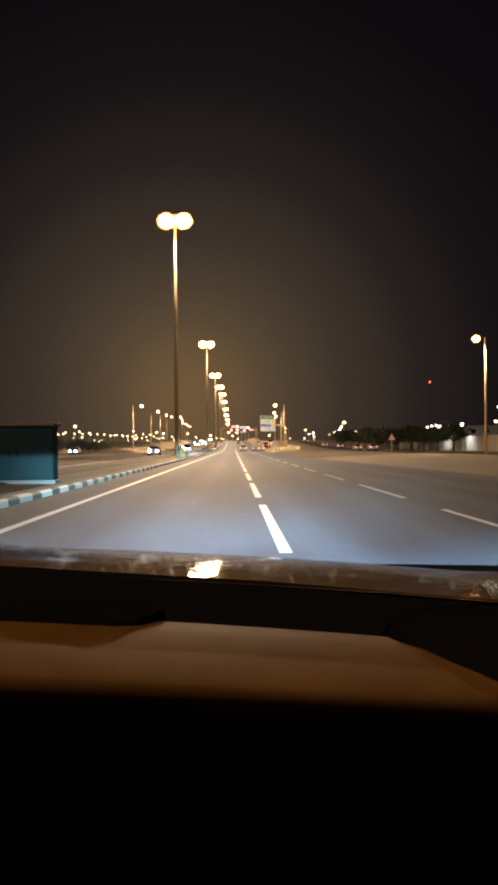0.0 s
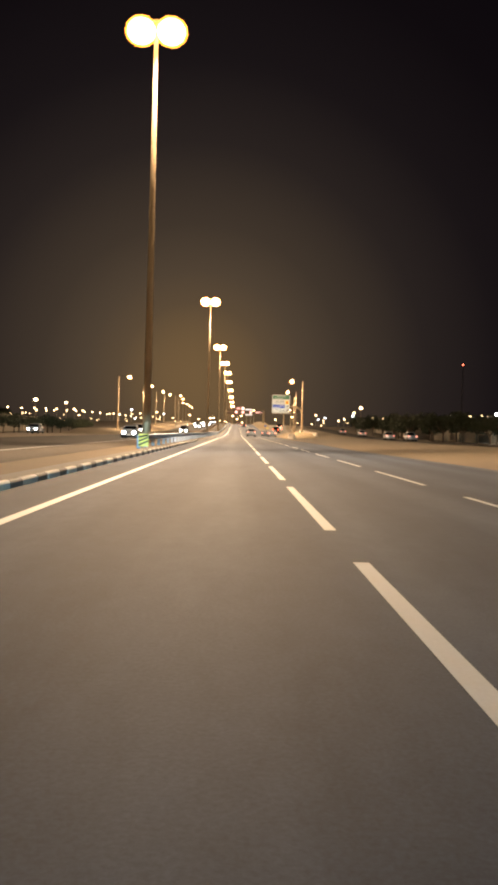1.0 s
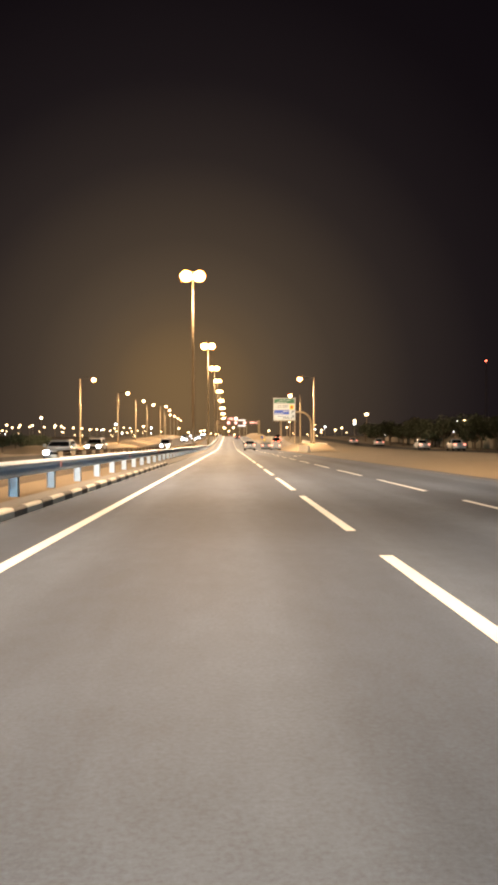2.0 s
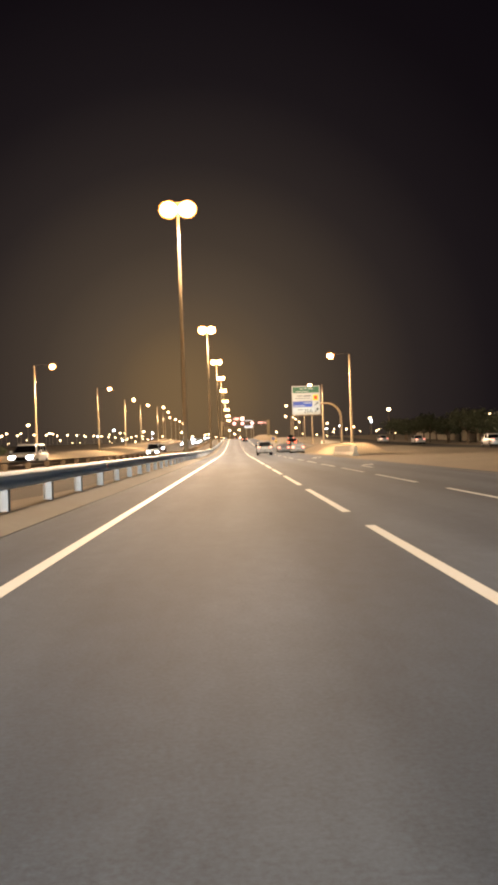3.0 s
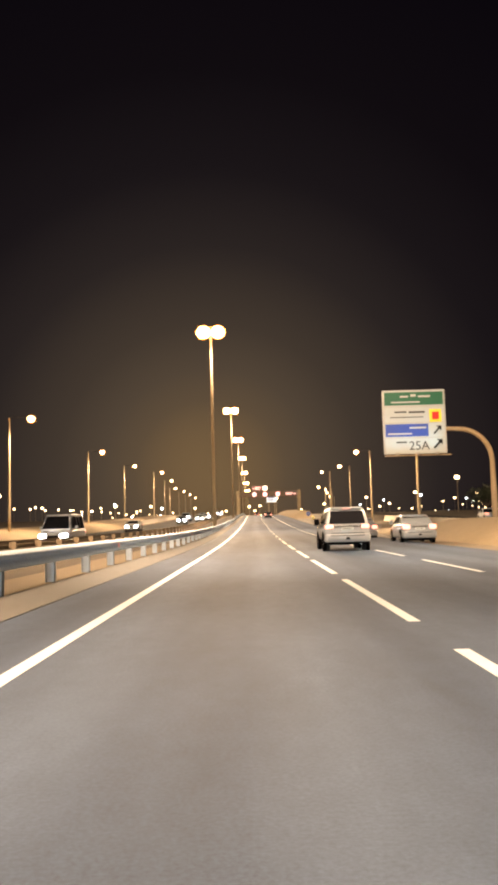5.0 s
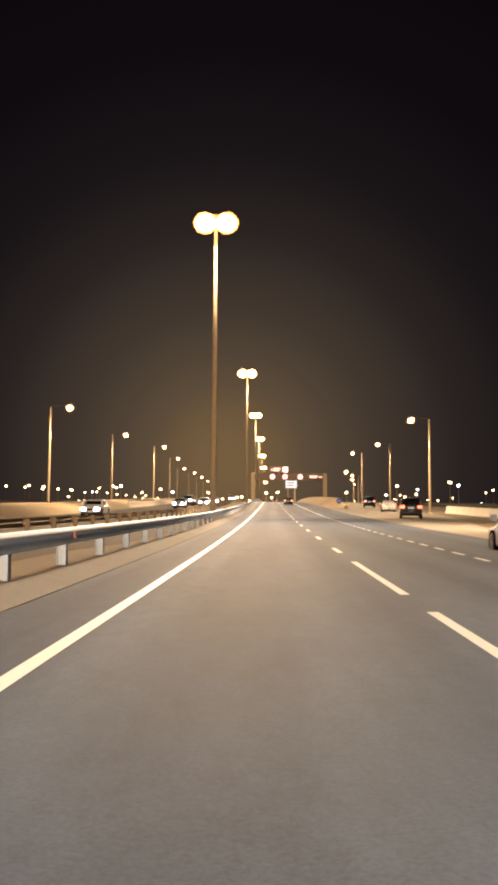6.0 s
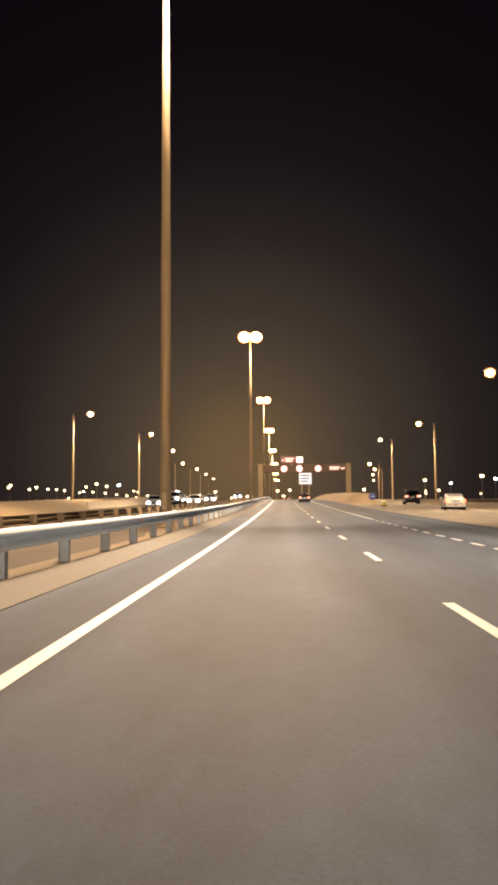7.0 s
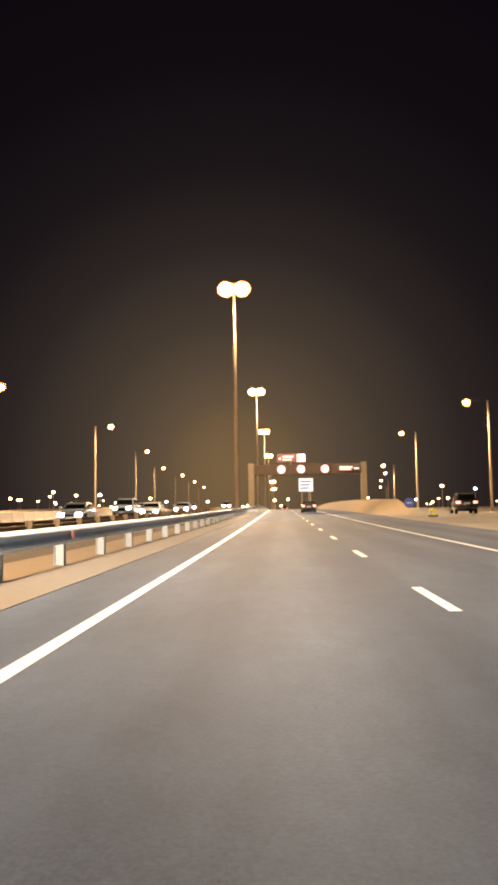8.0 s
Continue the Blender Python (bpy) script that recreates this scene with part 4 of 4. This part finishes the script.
            if tb - ta > 0.1:
                pane(car, [(xb, a + 0.04, zb), (xb, b - 0.04, zb), (xt, tb, zt), (xt, ta, zt)], "side_window")
        for yy in pil[1:3]:
            pane(car, [(s * W * 0.501, yy, low + 0.2), (s * W * 0.501, yy + 0.012, low + 0.2), (s * W * 0.501, yy + 0.012, belt - 0.05), (s * W * 0.501, yy, belt - 0.05)], "door_gap", BLACK)
            part("door_handle", boxed(min(s * W * 0.5, s * W * 0.515), max(s * W * 0.5, s * W * 0.515), yy + 0.1, yy + 0.28, belt - 0.2, belt - 0.16, bevel=0.005), CHROME, car)
        mirror = part("mirror", loft(bmesh.new(), [ring_of(0.05, belt + 0.02, belt + 0.20, L * 0.655, r=0.02), ring_of(0.2, belt + 0.0, belt + 0.22, L * 0.67, r=0.05), ring_of(0.16, belt + 0.03, belt + 0.19, L * 0.70, r=0.05)]), paint, car)
        mirror.location.x = s * (W / 2 + 0.09)
        for yy in (L * 0.19, L * 0.80):
            arch = lathe(bmesh.new(), [(r * 1.16, s * (W / 2 - 0.12)), (r * 1.16, s * (W / 2 + 0.012)), (r * 1.02, s * (W / 2 + 0.012)), (r * 1.02, s * (W / 2 - 0.12))], axis="x", n=24, origin=(0, yy, r))
            part("wheel_arch", arch, BLACK, car)
            wheel(car, s * (W / 2 - 0.10), yy, r, s)
        # lamps
        x0, x1 = (s * W * 0.29, s * W * 0.47)
        bm = loft(bmesh.new(), [ring_of(W * 0.19, belt - 0.26, belt - 0.04, yy, r=0.06) for yy in (-0.035, 0.05, 0.34)])
        tl = part("tail_light", bm, tail, car, "glowing red tail light")
        tl.location.x = s * W * 0.385
        bm = loft(bmesh.new(), [ring_of(W * 0.21, hood - 0.34, hood - 0.12, yy, r=0.07) for yy in (L * 0.90, L * 0.98, L * 1.002)])
        hl = part("headlight", bm, head or CHROME, car, "glowing white headlight" if head else "clear headlight")
        hl.location.x = s * W * 0.32
    # bumpers, plate, grille, rails
    bump = part("rear_bumper", loft(bmesh.new(), [ring_of(W * 0.90, low + 0.02, low + 0.34, -0.07, r=0.07), ring_of(W * 0.985, low, low + 0.36, 0.03, r=0.08), ring_of(W * 1.0, low, low + 0.34, 0.3, r=0.08)]), paint, car, smooth=True)
    part("bumper_gap", boxed(-W * 0.36, W * 0.36, -0.082, -0.06, low + 0.285, low + 0.31), BLACK, bump)
    part("tow_cover", boxed(-0.07, 0.07, -0.085, -0.06, low + 0.14, low + 0.22, bevel=0.01), BLACK, bump)
    part("valance", boxed(-W * 0.42, W * 0.42, 0.0, 0.25, low - 0.12, low + 0.04, bevel=0.02), BLACK, bump)
    if plate:
        pl = part("number_plate", boxed(-0.25, 0.25, -0.055, -0.03, belt - 0.31, belt - 0.19, bevel=0.004), SIGN_WHITE, car)
        for k in range(6):
            part("plate_bar", boxed(-0.19 + k * 0.064, -0.152 + k * 0.064, -0.06, -0.056, belt - 0.275, belt - 0.225), SIGN_BLACK, pl)
        part("plate_trim", boxed(-0.40, 0.40, -0.062, -0.02, belt - 0.18, belt - 0.12, bevel=0.012), DARK_STEEL, car)
    part("grille", boxed(-W * 0.22, W * 0.22, L * 0.985, L + 0.012, low + 0.26, hood - 0.2, bevel=0.02), BLACK, car)
    part("front_plate", boxed(-0.25, 0.25, L + 0.013, L + 0.03, low + 0.1, low + 0.21), SIGN_WHITE, car)
    if tall:
        for s in (-1, 1):
            part("roof_rail", tube(bmesh.new(), [(s * W * 0.35, ra + 0.1, H - 0.02), (s * W * 0.35, ra + 0.25, H + 0.05), (s * W * 0.35, rb - 0.2, H + 0.05), (s * W * 0.35, rb, H - 0.03)], [0.02] * 4, 6), CHROME, car)
    if kind == "suv":
        part("spoiler", loft(bmesh.new(), [ring_of(W * 0.72, H - 0.07, H - 0.03, ra - 0.22, r=0.018), ring_of(W * 0.74, H - 0.09, H + 0.0, ra + 0.15, r=0.03)]), paint, car)
        part("brake_light", boxed(-0.2, 0.2, ra - 0.232, ra - 0.22, H - 0.065, H - 0.04), SIGN_BLACK, car)
    return car


def large_suv(m, label):
    """A full-size off-roader; y runs from the tailgate to the front bumper."""
    car = thing("suv", m, label, "car")
    outline = [(0.86, 0.42), (0.93, 0.50), (0.965, 0.66), (0.985, 0.86), (0.965, 1.06), (0.935, 1.16), (0.905, 1.30), (0.845, 1.56), (0.79, 1.74), (0.71, 1.82), (0.50, 1.865), (0.22, 1.88)]

    def back(z):
        return 0.03 if z < 1.0 else 0.03 + 0.30 * ((z - 1.0) / 0.88) ** 1.25

    def nose(z):
        return 5.08 - 0.12 * max(0, (z - 0.7)) if z < 1.14 else 3.86 - 1.18 * (z - 1.14) / 0.72

    bm = bmesh.new()
    columns = []
    for s, narrow, round_ in ((0.0, 0.93, 0.0), (0.008, 0.965, 0.0), (0.025, 0.99, 0.0), (0.06, 1.0, 0.0), (0.3, 1.0, 0.0), (0.6, 1.0, 0.0), (0.85, 0.995, 0.0), (0.95, 0.965, 0.0), (0.99, 0.9, 0.0), (1.0, 0.84, 0.0)):
        col = [(w * narrow, back(z) + (nose(z) - back(z)) * s, z) for w, z in outline]
        columns.append([bm.verts.new((x, y, z)) for x, y, z in col] + [bm.verts.new((-x, y, z)) for x, y, z in col[::-1]])
    n = len(columns[0])
    for a, b in zip(columns, columns[1:]):
        for i in range(n):
            bm.faces.new((a[i], a[(i + 1) % n], b[(i + 1) % n], b[i]))
    for col in (columns[0], columns[-1]):
        for i in range(n // 2 - 1):
            bm.faces.new((col[i], col[i + 1], col[n - 2 - i], col[n - 1 - i]))
    part("body", bm, WHITE_PAINT, car, smooth=True)

    def side_at(z):
        for (w0, z0), (w1, z1) in zip(outline, outline[1:]):
            if z0 <= z <= z1:
                return w0 + (w1 - w0) * (z - z0) / (z1 - z0)
        return outline[-1][0]

    def tail_patch(pts, name, material, label="", out=0.012, parent=None):
        """A flat piece that follows the tailgate's slope; pts are (x, z)."""
        return pane(parent or car, [(x, back(z) - out, z) for x, z in pts], name, material, label, 0.014)

    tail_patch([(-0.77, 1.20), (-0.73, 1.165), (0.73, 1.165), (0.77, 1.20), (0.70, 1.66), (0.65, 1.71), (-0.65, 1.71), (-0.70, 1.66)], "rear_window", GLASS, "dark glass rear window", 0.016)
    tail_patch([(-0.60, 1.035), (0.60, 1.035), (0.60, 1.095), (-0.60, 1.095)], "chrome_strip", CHROME, "chrome strip above the plate", 0.03)
    plate = tail_patch([(-0.26, 0.905), (0.26, 0.905), (0.26, 1.015), (-0.26, 1.015)], "number_plate", SIGN_WHITE, "", 0.022)
    for k in range(6):
        tail_patch([(-0.19 + k * 0.064, 0.935), (-0.152 + k * 0.064, 0.935), (-0.152 + k * 0.064, 0.985), (-0.19 + k * 0.064, 0.985)], "plate_bar", SIGN_BLACK, "", 0.036, plate)
    tail_patch([(-0.70, 0.76), (0.70, 0.76), (0.70, 0.785), (-0.70, 0.785)], "tailgate_gap", BLACK, "", 0.012)
    bumper = part("rear_bumper", loft(bmesh.new(), [ring_of(1.74, 0.40, 0.70, -0.10, r=0.07), ring_of(1.92, 0.39, 0.73, -0.03, r=0.08), ring_of(1.985, 0.39, 0.72, 0.12, r=0.08), ring_of(1.975, 0.40, 0.68, 0.55, r=0.06)]), WHITE_PAINT, car, smooth=True)
    part("bumper_step", boxed(-0.74, 0.74, -0.112, -0.02, 0.655, 0.685, bevel=0.008), BLACK, bumper)
    part("tow_cover", loft(bmesh.new(), [[(-0.10, yy, 0.50), (0.10, yy, 0.50), (0.06, yy, 0.60), (-0.06, yy, 0.60)] for yy in (-0.116, -0.09)]), BLACK, bumper)
    part("valance", boxed(-0.80, 0.80, 0.02, 0.30, 0.28, 0.41, bevel=0.02), BLACK, bumper)
    part("spoiler", loft(bmesh.new(), [ring_of(1.28, 1.80, 1.835, back(1.8) - 0.10, r=0.015), ring_of(1.36, 1.79, 1.87, back(1.8) + 0.16, r=0.03)]), WHITE_PAINT, car, smooth=True)
    part("brake_light", boxed(-0.18, 0.18, back(1.8) - 0.108, back(1.8) - 0.10, 1.805, 1.828), REFLECT_RED, car)
    part("roof", loft(bmesh.new(), [ring_of(1.36, 1.83, 1.89, 0.55, r=0.03), ring_of(1.40, 1.83, 1.90, 1.4, r=0.03), ring_of(1.36, 1.80, 1.87, 2.5, r=0.03)]), WHITE_PAINT, car, smooth=True)
    pane(car, [(-0.80, nose(1.18) + 0.01, 1.18), (0.80, nose(1.18) + 0.01, 1.18), (0.68, nose(1.76) + 0.01, 1.76), (-0.68, nose(1.76) + 0.01, 1.76)], "windscreen", GLASS, "dark glass windscreen", -0.014)
    for s in (-1, 1):
        for y0, y1, y2, y3 in ((0.50, 1.14, 1.13, 0.56), (1.19, 2.10, 2.09, 1.18), (2.14, 3.42, 2.92, 2.13)):
            za, zb = 1.18, 1.70
            pane(car, [(s * (side_at(za) + 0.006), y0, za), (s * (side_at(za) + 0.006), y1, za), (s * (side_at(zb) + 0.006), y2, zb), (s * (side_at(zb) + 0.006), y3, zb)], "side_window", GLASS, "", 0.014 * s)
        for yy in (1.15, 2.11):
            part("door_gap", boxed(min(s * 0.97, s * 0.989), max(s * 0.97, s * 0.989), yy, yy + 0.012, 0.55, 1.12), BLACK, car)
            part("door_handle", boxed(min(s * 0.965, s * 0.995), max(s * 0.965, s * 0.995), yy + 0.1, yy + 0.30, 1.01, 1.05, bevel=0.006), CHROME, car)
        light = part("tail_light", loft(bmesh.new(), [[(s * x * q, y + 0.035 * (1 - q) * 10, z) for x, z in ((0.60, 0.985), (0.90, 0.965), (0.945, 1.02), (0.935, 1.10), (0.86, 1.135), (0.62, 1.125))] for q, y in ((0.985, 0.0), (1.0, 0.02), (1.02, 0.30))]), BRAKE_GLOW, car, "glowing red and white tail light")
        part("reversing_lamp", boxed(min(s * 0.63, s * 0.74), max(s * 0.63, s * 0.74), -0.008, 0.004, 1.0, 1.05), SIGN_WHITE, light)
        part("headlight", loft(bmesh.new(), [ring_of(0.40, 0.84, 1.04, yy, r=0.06) for yy in (4.75, 5.01, 5.05)]), CHROME, car).location.x = s * 0.62
        part("bumper_reflector", boxed(min(s * 0.76, s * 0.90), max(s * 0.76, s * 0.90), -0.075, -0.05, 0.50, 0.55, bevel=0.005), REFLECT_RED, bumper)
        mirror = part("mirror", loft(bmesh.new(), [ring_of(0.06, 1.16, 1.36, 3.16, r=0.02), ring_of(0.24, 1.12, 1.40, 3.19, r=0.06), ring_of(0.20, 1.16, 1.36, 3.27, r=0.05)]), BLACK, car)
        mirror.location.x = s * 1.07
        part("roof_rail", tube(bmesh.new(), [(s * 0.68, 0.55, 1.86), (s * 0.68, 0.66, 1.935), (s * 0.68, 2.3, 1.935), (s * 0.68, 2.45, 1.85)], [0.02] * 4, 6), CHROME, car)
        for yy in (0.98, 3.98):
            arch = lathe(bmesh.new(), [(0.455, s * 0.86), (0.455, s * 1.0), (0.405, s * 1.0), (0.405, s * 0.86)], axis="x", n=28, origin=(0, yy, 0.40))
            part("wheel_arch", arch, BLACK, car)
            wheel(car, s * 0.835, yy, 0.385, s, 0.25)
    part("grille", boxed(-0.40, 0.40, 5.01, 5.08, 0.70, 1.02, bevel=0.02), CHROME, car)
    part("exhaust", tube(bmesh.new(), [(0.55, 0.35, 0.33), (0.55, 0.02, 0.31)], [0.04, 0.04], 10), CHROME, car)
    return car


large_suv(pose(5.55, 202.8, 0) @ Matrix.Scale(0.92, 4), "white full-size off-roader with lit tail lights")
vehicle("sedan", pose(10.35, 213.0, 0.02), "white saloon car in the exit lane", WHITE_PAINT, "sedan", tail=BRAKE_GLOW)
vehicle("sedan", pose(9.2, 226.0, 0), "white saloon car further along the exit lane", WHITE_PAINT, "sedan", tail=BRAKE_GLOW)
vehicle("sedan", pose(5.3, 376, rise(376)), "dark saloon car driving ahead on the motorway", BLACK_PAINT, "sedan", tail=BRAKE_GLOW)
vehicle("suv", pose(14.0, 279, rise(279), 0, 0, -8), "black sport utility car on the exit ramp", BLACK_PAINT, "suv", tail=TAIL_GLOW)
vehicle("sedan", pose(16.9, 314, rise(314), 0, 0, -5), "silver saloon car on the exit ramp", SILVER_PAINT, "sedan", tail=TAIL_GLOW)
vehicle("suv", pose(18.6, 350, rise(350), 0, 0, -4), "dark sport utility car with red lights on the exit ramp", BLACK_PAINT, "suv", tail=BRAKE_GLOW)
vehicle("sedan", pose(3.0, 520, rise(520)), "dark saloon car far ahead near the crest", BLACK_PAINT, "sedan", tail=BRAKE_GLOW)
for x, y in ((35.0, 206), (36, 188), (37.5, 262), (35.5, 290)):
    vehicle("pickup", pose(x, y, rise(y) - 0.02), "silver pickup on the service road", SILVER_PAINT, "pickup", tail=BRAKE_GLOW)
vehicle("waiting_sedan", pose(-28.3, 160, 0, 0, 0, 180), "white saloon car waiting with lit headlights beside the trees", WHITE_PAINT, "sedan", tail=SIGN_RED, head=HEAD_GLOW, plate=False)
ONCOMING = [(-9.2, 124, "sedan", WHITE_PAINT), (-13.2, 165, "suv", SILVER_PAINT), (-9.4, 222, "van", WHITE_PAINT), (-13.4, 280, "sedan", SILVER_PAINT), (-11.5, 331, "sedan", WHITE_PAINT),
            (-13.2, 366, "sedan", WHITE_PAINT), (-9.4, 350, "sedan", SILVER_PAINT), (-12.8, 356, "suv", WHITE_PAINT), (-9.2, 372, "sedan", SILVER_PAINT), (-13.2, 420, "sedan", WHITE_PAINT), (-9.4, 455, "suv", SILVER_PAINT), (-12.0, 520, "sedan", WHITE_PAINT)]
for x, y, kind, paint in ONCOMING:
    vehicle("oncoming_" + kind, pose(x, y, rise(y), 0, 0, 180), "oncoming %s with bright headlights on the opposite carriageway" % {"sedan": "saloon car", "suv": "sport utility car", "van": "white van"}[kind], paint, kind, tail=SIGN_RED, head=HEAD_GLOW, plate=False)


# ---- concrete barriers beside the exit and the opposite side ----
def jersey(x, y0, y1, label):
    n = round((y1 - y0) / 3)
    for k in range(n):
        a = y0 + k * 3
        b = thing("concrete_barrier", pose(x, a, rise(a)), label, "barrier", "concrete barrier units")
        section = [(-0.3, -0.05), (-0.3, 0.08), (-0.17, 0.28), (-0.11, 0.86), (0.11, 0.86), (0.17, 0.28), (0.3, 0.08), (0.3, -0.05)]
        part("block", loft(bmesh.new(), [[(u, 0.02, v) for u, v in section], [(u, 2.96, v) for u, v in section]]), CONCRETE, b)


jersey(12.6, 175, 190, "pale concrete road barrier unit beside the exit")
jersey(-19.3, 330, 400, "pale concrete barrier unit beyond the opposite carriageway")
jersey(23.5, 250, 310, "pale concrete barrier unit beyond the exit ramp")


# ---- the car that carries the view, as it stands at the start ----
def camera_car():
    ex, ey = 3.1, -11.21
    car = thing("carrying_car", pose(ex, ey, -0.04, 0, 1.2, -1.0), "champagne car with a tan leather dashboard and lit headlights", "car")
    # bonnet: long crowned panel
    bm = bmesh.new()
    rows = []
    for d, z, w in ((0.97, 0.972, 0.78), (1.15, 0.968, 0.80), (1.35, 0.953, 0.82), (1.55, 0.932, 0.83), (1.75, 0.90, 0.83), (1.95, 0.85, 0.82), (2.1, 0.79, 0.80), (2.2, 0.70, 0.77)):
        rows.append([bm.verts.new((u * w - 0.02, d, z - 0.05 * abs(u) ** 2.5 - 0.036 * u + 0.012 * math.exp(-((abs(u) - 0.62) / 0.1) ** 2))) for u in [i / 10 for i in range(-10, 11)]])
    for a, b in zip(rows, rows[1:]):
        for i in range(20):
            bm.faces.new((a[i], a[i + 1], b[i + 1], b[i]))
    bmesh.ops.solidify(bm, geom=bm.faces[:], thickness=0.02)
    part("bonnet", bm, BEIGE_PAINT, car, "glossy champagne bonnet", smooth=True)
    body = part("body", loft(bmesh.new(), [ring_of(1.74, 0.22, 0.72, -2.2, r=0.12), ring_of(1.8, 0.2, 0.76, -0.2, r=0.12), ring_of(1.8, 0.2, 0.80, 0.9, r=0.12), ring_of(1.76, 0.22, 0.74, 1.9, r=0.12), ring_of(1.5, 0.26, 0.62, 2.25, r=0.12)]), BEIGE_PAINT, car, smooth=True)
    for s in (-1, 1):
        part("fender", loft(bmesh.new(), [ring_of(0.2, 0.5, 0.93, 0.95, r=0.06), ring_of(0.2, 0.5, 0.89, 1.5, r=0.06), ring_of(0.18, 0.5, 0.76, 2.05, r=0.06)]), BEIGE_PAINT, car, smooth=True).location.x = s * 0.83
        for along in (1.55, -1.3):
            wheel(car, s * 0.82, along, 0.33, s).location.z += 0.04
        lamp = part("headlight", loft(bmesh.new(), [ring_of(0.30, 0.46, 0.58, 2.16, r=0.05), ring_of(0.26, 0.47, 0.57, 2.29, r=0.05)]), HEAD_GLOW, body, "glowing cold white headlight")
        lamp.location.x = s * 0.6
    part("grille", boxed(-0.4, 0.4, 2.24, 2.29, 0.4, 0.62, bevel=0.02), BLACK, body)
    for s in (-1, 1):
        part("pillar", tube(bmesh.new(), [(s * 0.76, 0.97, 0.93), (s * 0.68, 0.62, 1.21), (s * 0.62, 0.16, 1.43)], [0.05, 0.045, 0.05], 8), BLACK, car)
        part("door", boxed(s * 0.80 - 0.06, s * 0.80 + 0.06, -2.0, 0.8, 0.3, 0.92, bevel=0.03), BEIGE_PAINT, car)
        part("side_glass", boxed(s * 0.74 - 0.01, s * 0.74 + 0.01, -1.9, 0.14, 0.92, 1.38), GLASS, car)
    part("roof", loft(bmesh.new(), [ring_of(1.30, 1.42, 1.465, 0.15, r=0.022), ring_of(1.44, 1.41, 1.51, -0.3, r=0.045), ring_of(1.42, 1.38, 1.48, -1.4, r=0.045), ring_of(1.36, 1.34, 1.43, -2.1, r=0.03)]), BEIGE_PAINT, car, smooth=True)
    part("rear_hatch", boxed(-0.8, 0.8, -2.2, -2.1, 0.4, 1.38, bevel=0.02), BLACK, car)
    # cowl and dashboard
    part("cowl", loft(bmesh.new(), [[(x, d, z - 0.058 * x - 0.03 * x * x) for x, z in ((-0.8, z0), (-0.4, z0), (0, z0), (0.4, z0), (0.8, z0), (0.8, z0 - 0.2), (-0.8, z0 - 0.2))] for d, z0 in ((0.80, 0.90), (0.92, 0.955), (0.985, 0.974))]), BLACK, car)
    bm = bmesh.new()
    rows = []
    prof = [(0.83, 0.90), (0.825, 0.942), (0.80, 0.957), (0.74, 0.960), (0.69, 0.955), (0.63, 0.945), (0.585, 0.932), (0.56, 0.908), (0.55, 0.86), (0.545, 0.62)]
    for d, z in prof:
        rows.append([bm.verts.new((u * 0.82, d - 0.03 * abs(u) ** 2, z - 0.035 * u * u - 0.046 * u)) for u in [i / 12 for i in range(-12, 13)]])
    for a, b in zip(rows, rows[1:]):
        for i in range(24):
            bm.faces.new((a[i], a[i + 1], b[i + 1], b[i]))
    bmesh.ops.solidify(bm, geom=bm.faces[:], thickness=0.015)
    dash = part("dashboard", bm, LEATHER, car, "padded tan leather dashboard", smooth=True)
    vent = part("defroster_vent", loft(bmesh.new(), [[(x, d, z - 0.035 * (x / 0.82) ** 2 - 0.056 * x) for x, z in ((-0.7, 0.972), (x1 - 0.02, 0.972), (x1, 0.966), (x1, 0.950), (-0.7, 0.950))] for d, x1 in ((0.755, -0.145), (0.765, -0.125), (0.79, -0.113), (0.82, -0.105))]), BLACK, dash, "black slotted vent")
    for k in range(3):
        part("vent_slat", boxed(-0.66, -0.16, 0.764 + k * 0.018, 0.770 + k * 0.018, 0.957, 0.975), BLACK, vent)
    rings = []
    for k in range(9):
        a = k / 8
        x0, z1, d = 0.24 - 0.13 * math.sin(a * math.pi / 2), 0.930 + 0.05 * math.sin(a * math.pi / 2), 0.60 + 0.22 * a
        rings.append([(x0, d, 0.90), (0.64, d, 0.88), (0.64, d, z1 - 0.03), (x0 + 0.10, d, z1), (x0 + 0.05, d, z1 - 0.004), (x0 + 0.015, d, z1 - 0.015), (x0, d, z1 - 0.035)])
    part("instrument_hood", loft(bmesh.new(), rings), BLACK, dash, "black display hood", smooth=True)
    part("lower_panel", boxed(-0.8, 0.8, 0.44, 0.541, 0.3, 0.86, bevel=0.03), BLACK, dash)
    # unseen plates, added ahead of the lamps to block their upward rays
    for s in (-1, 1):
        part("beam_cutoff_plate", boxed(s * 0.6 - 0.3, s * 0.6 + 0.3, 2.42, 2.44, 0.620 + s * 0.0126, 0.80), BLACK, body)
    for s in (-1, 1):
        lamp_light("car_headlight", (ex + s * 0.6 + 0.02, ey + 2.32, 0.587), 20000, (0.45, 0.82, 0.96), 0.004, 96, aim=(ex + s * 0.6, ey + 26, -0.1))
    # the far-reaching core of the beams: wide and flat, cut off above by the added plates
    for s in (-1, 1):
        core = lamp_light("car_headlight_core", (ex + s * 0.6, ey + 2.32, 0.5796), 112000, (0.45, 0.82, 0.96), 0.0005, 11.2, aim=(ex + s * 0.6, ey + 42, 0.40))
        core.data.spot_blend = 1.0
        core.matrix_basis = core.matrix_basis @ Matrix.Diagonal((3.4, 1, 1, 1))
    return car


camera_car()
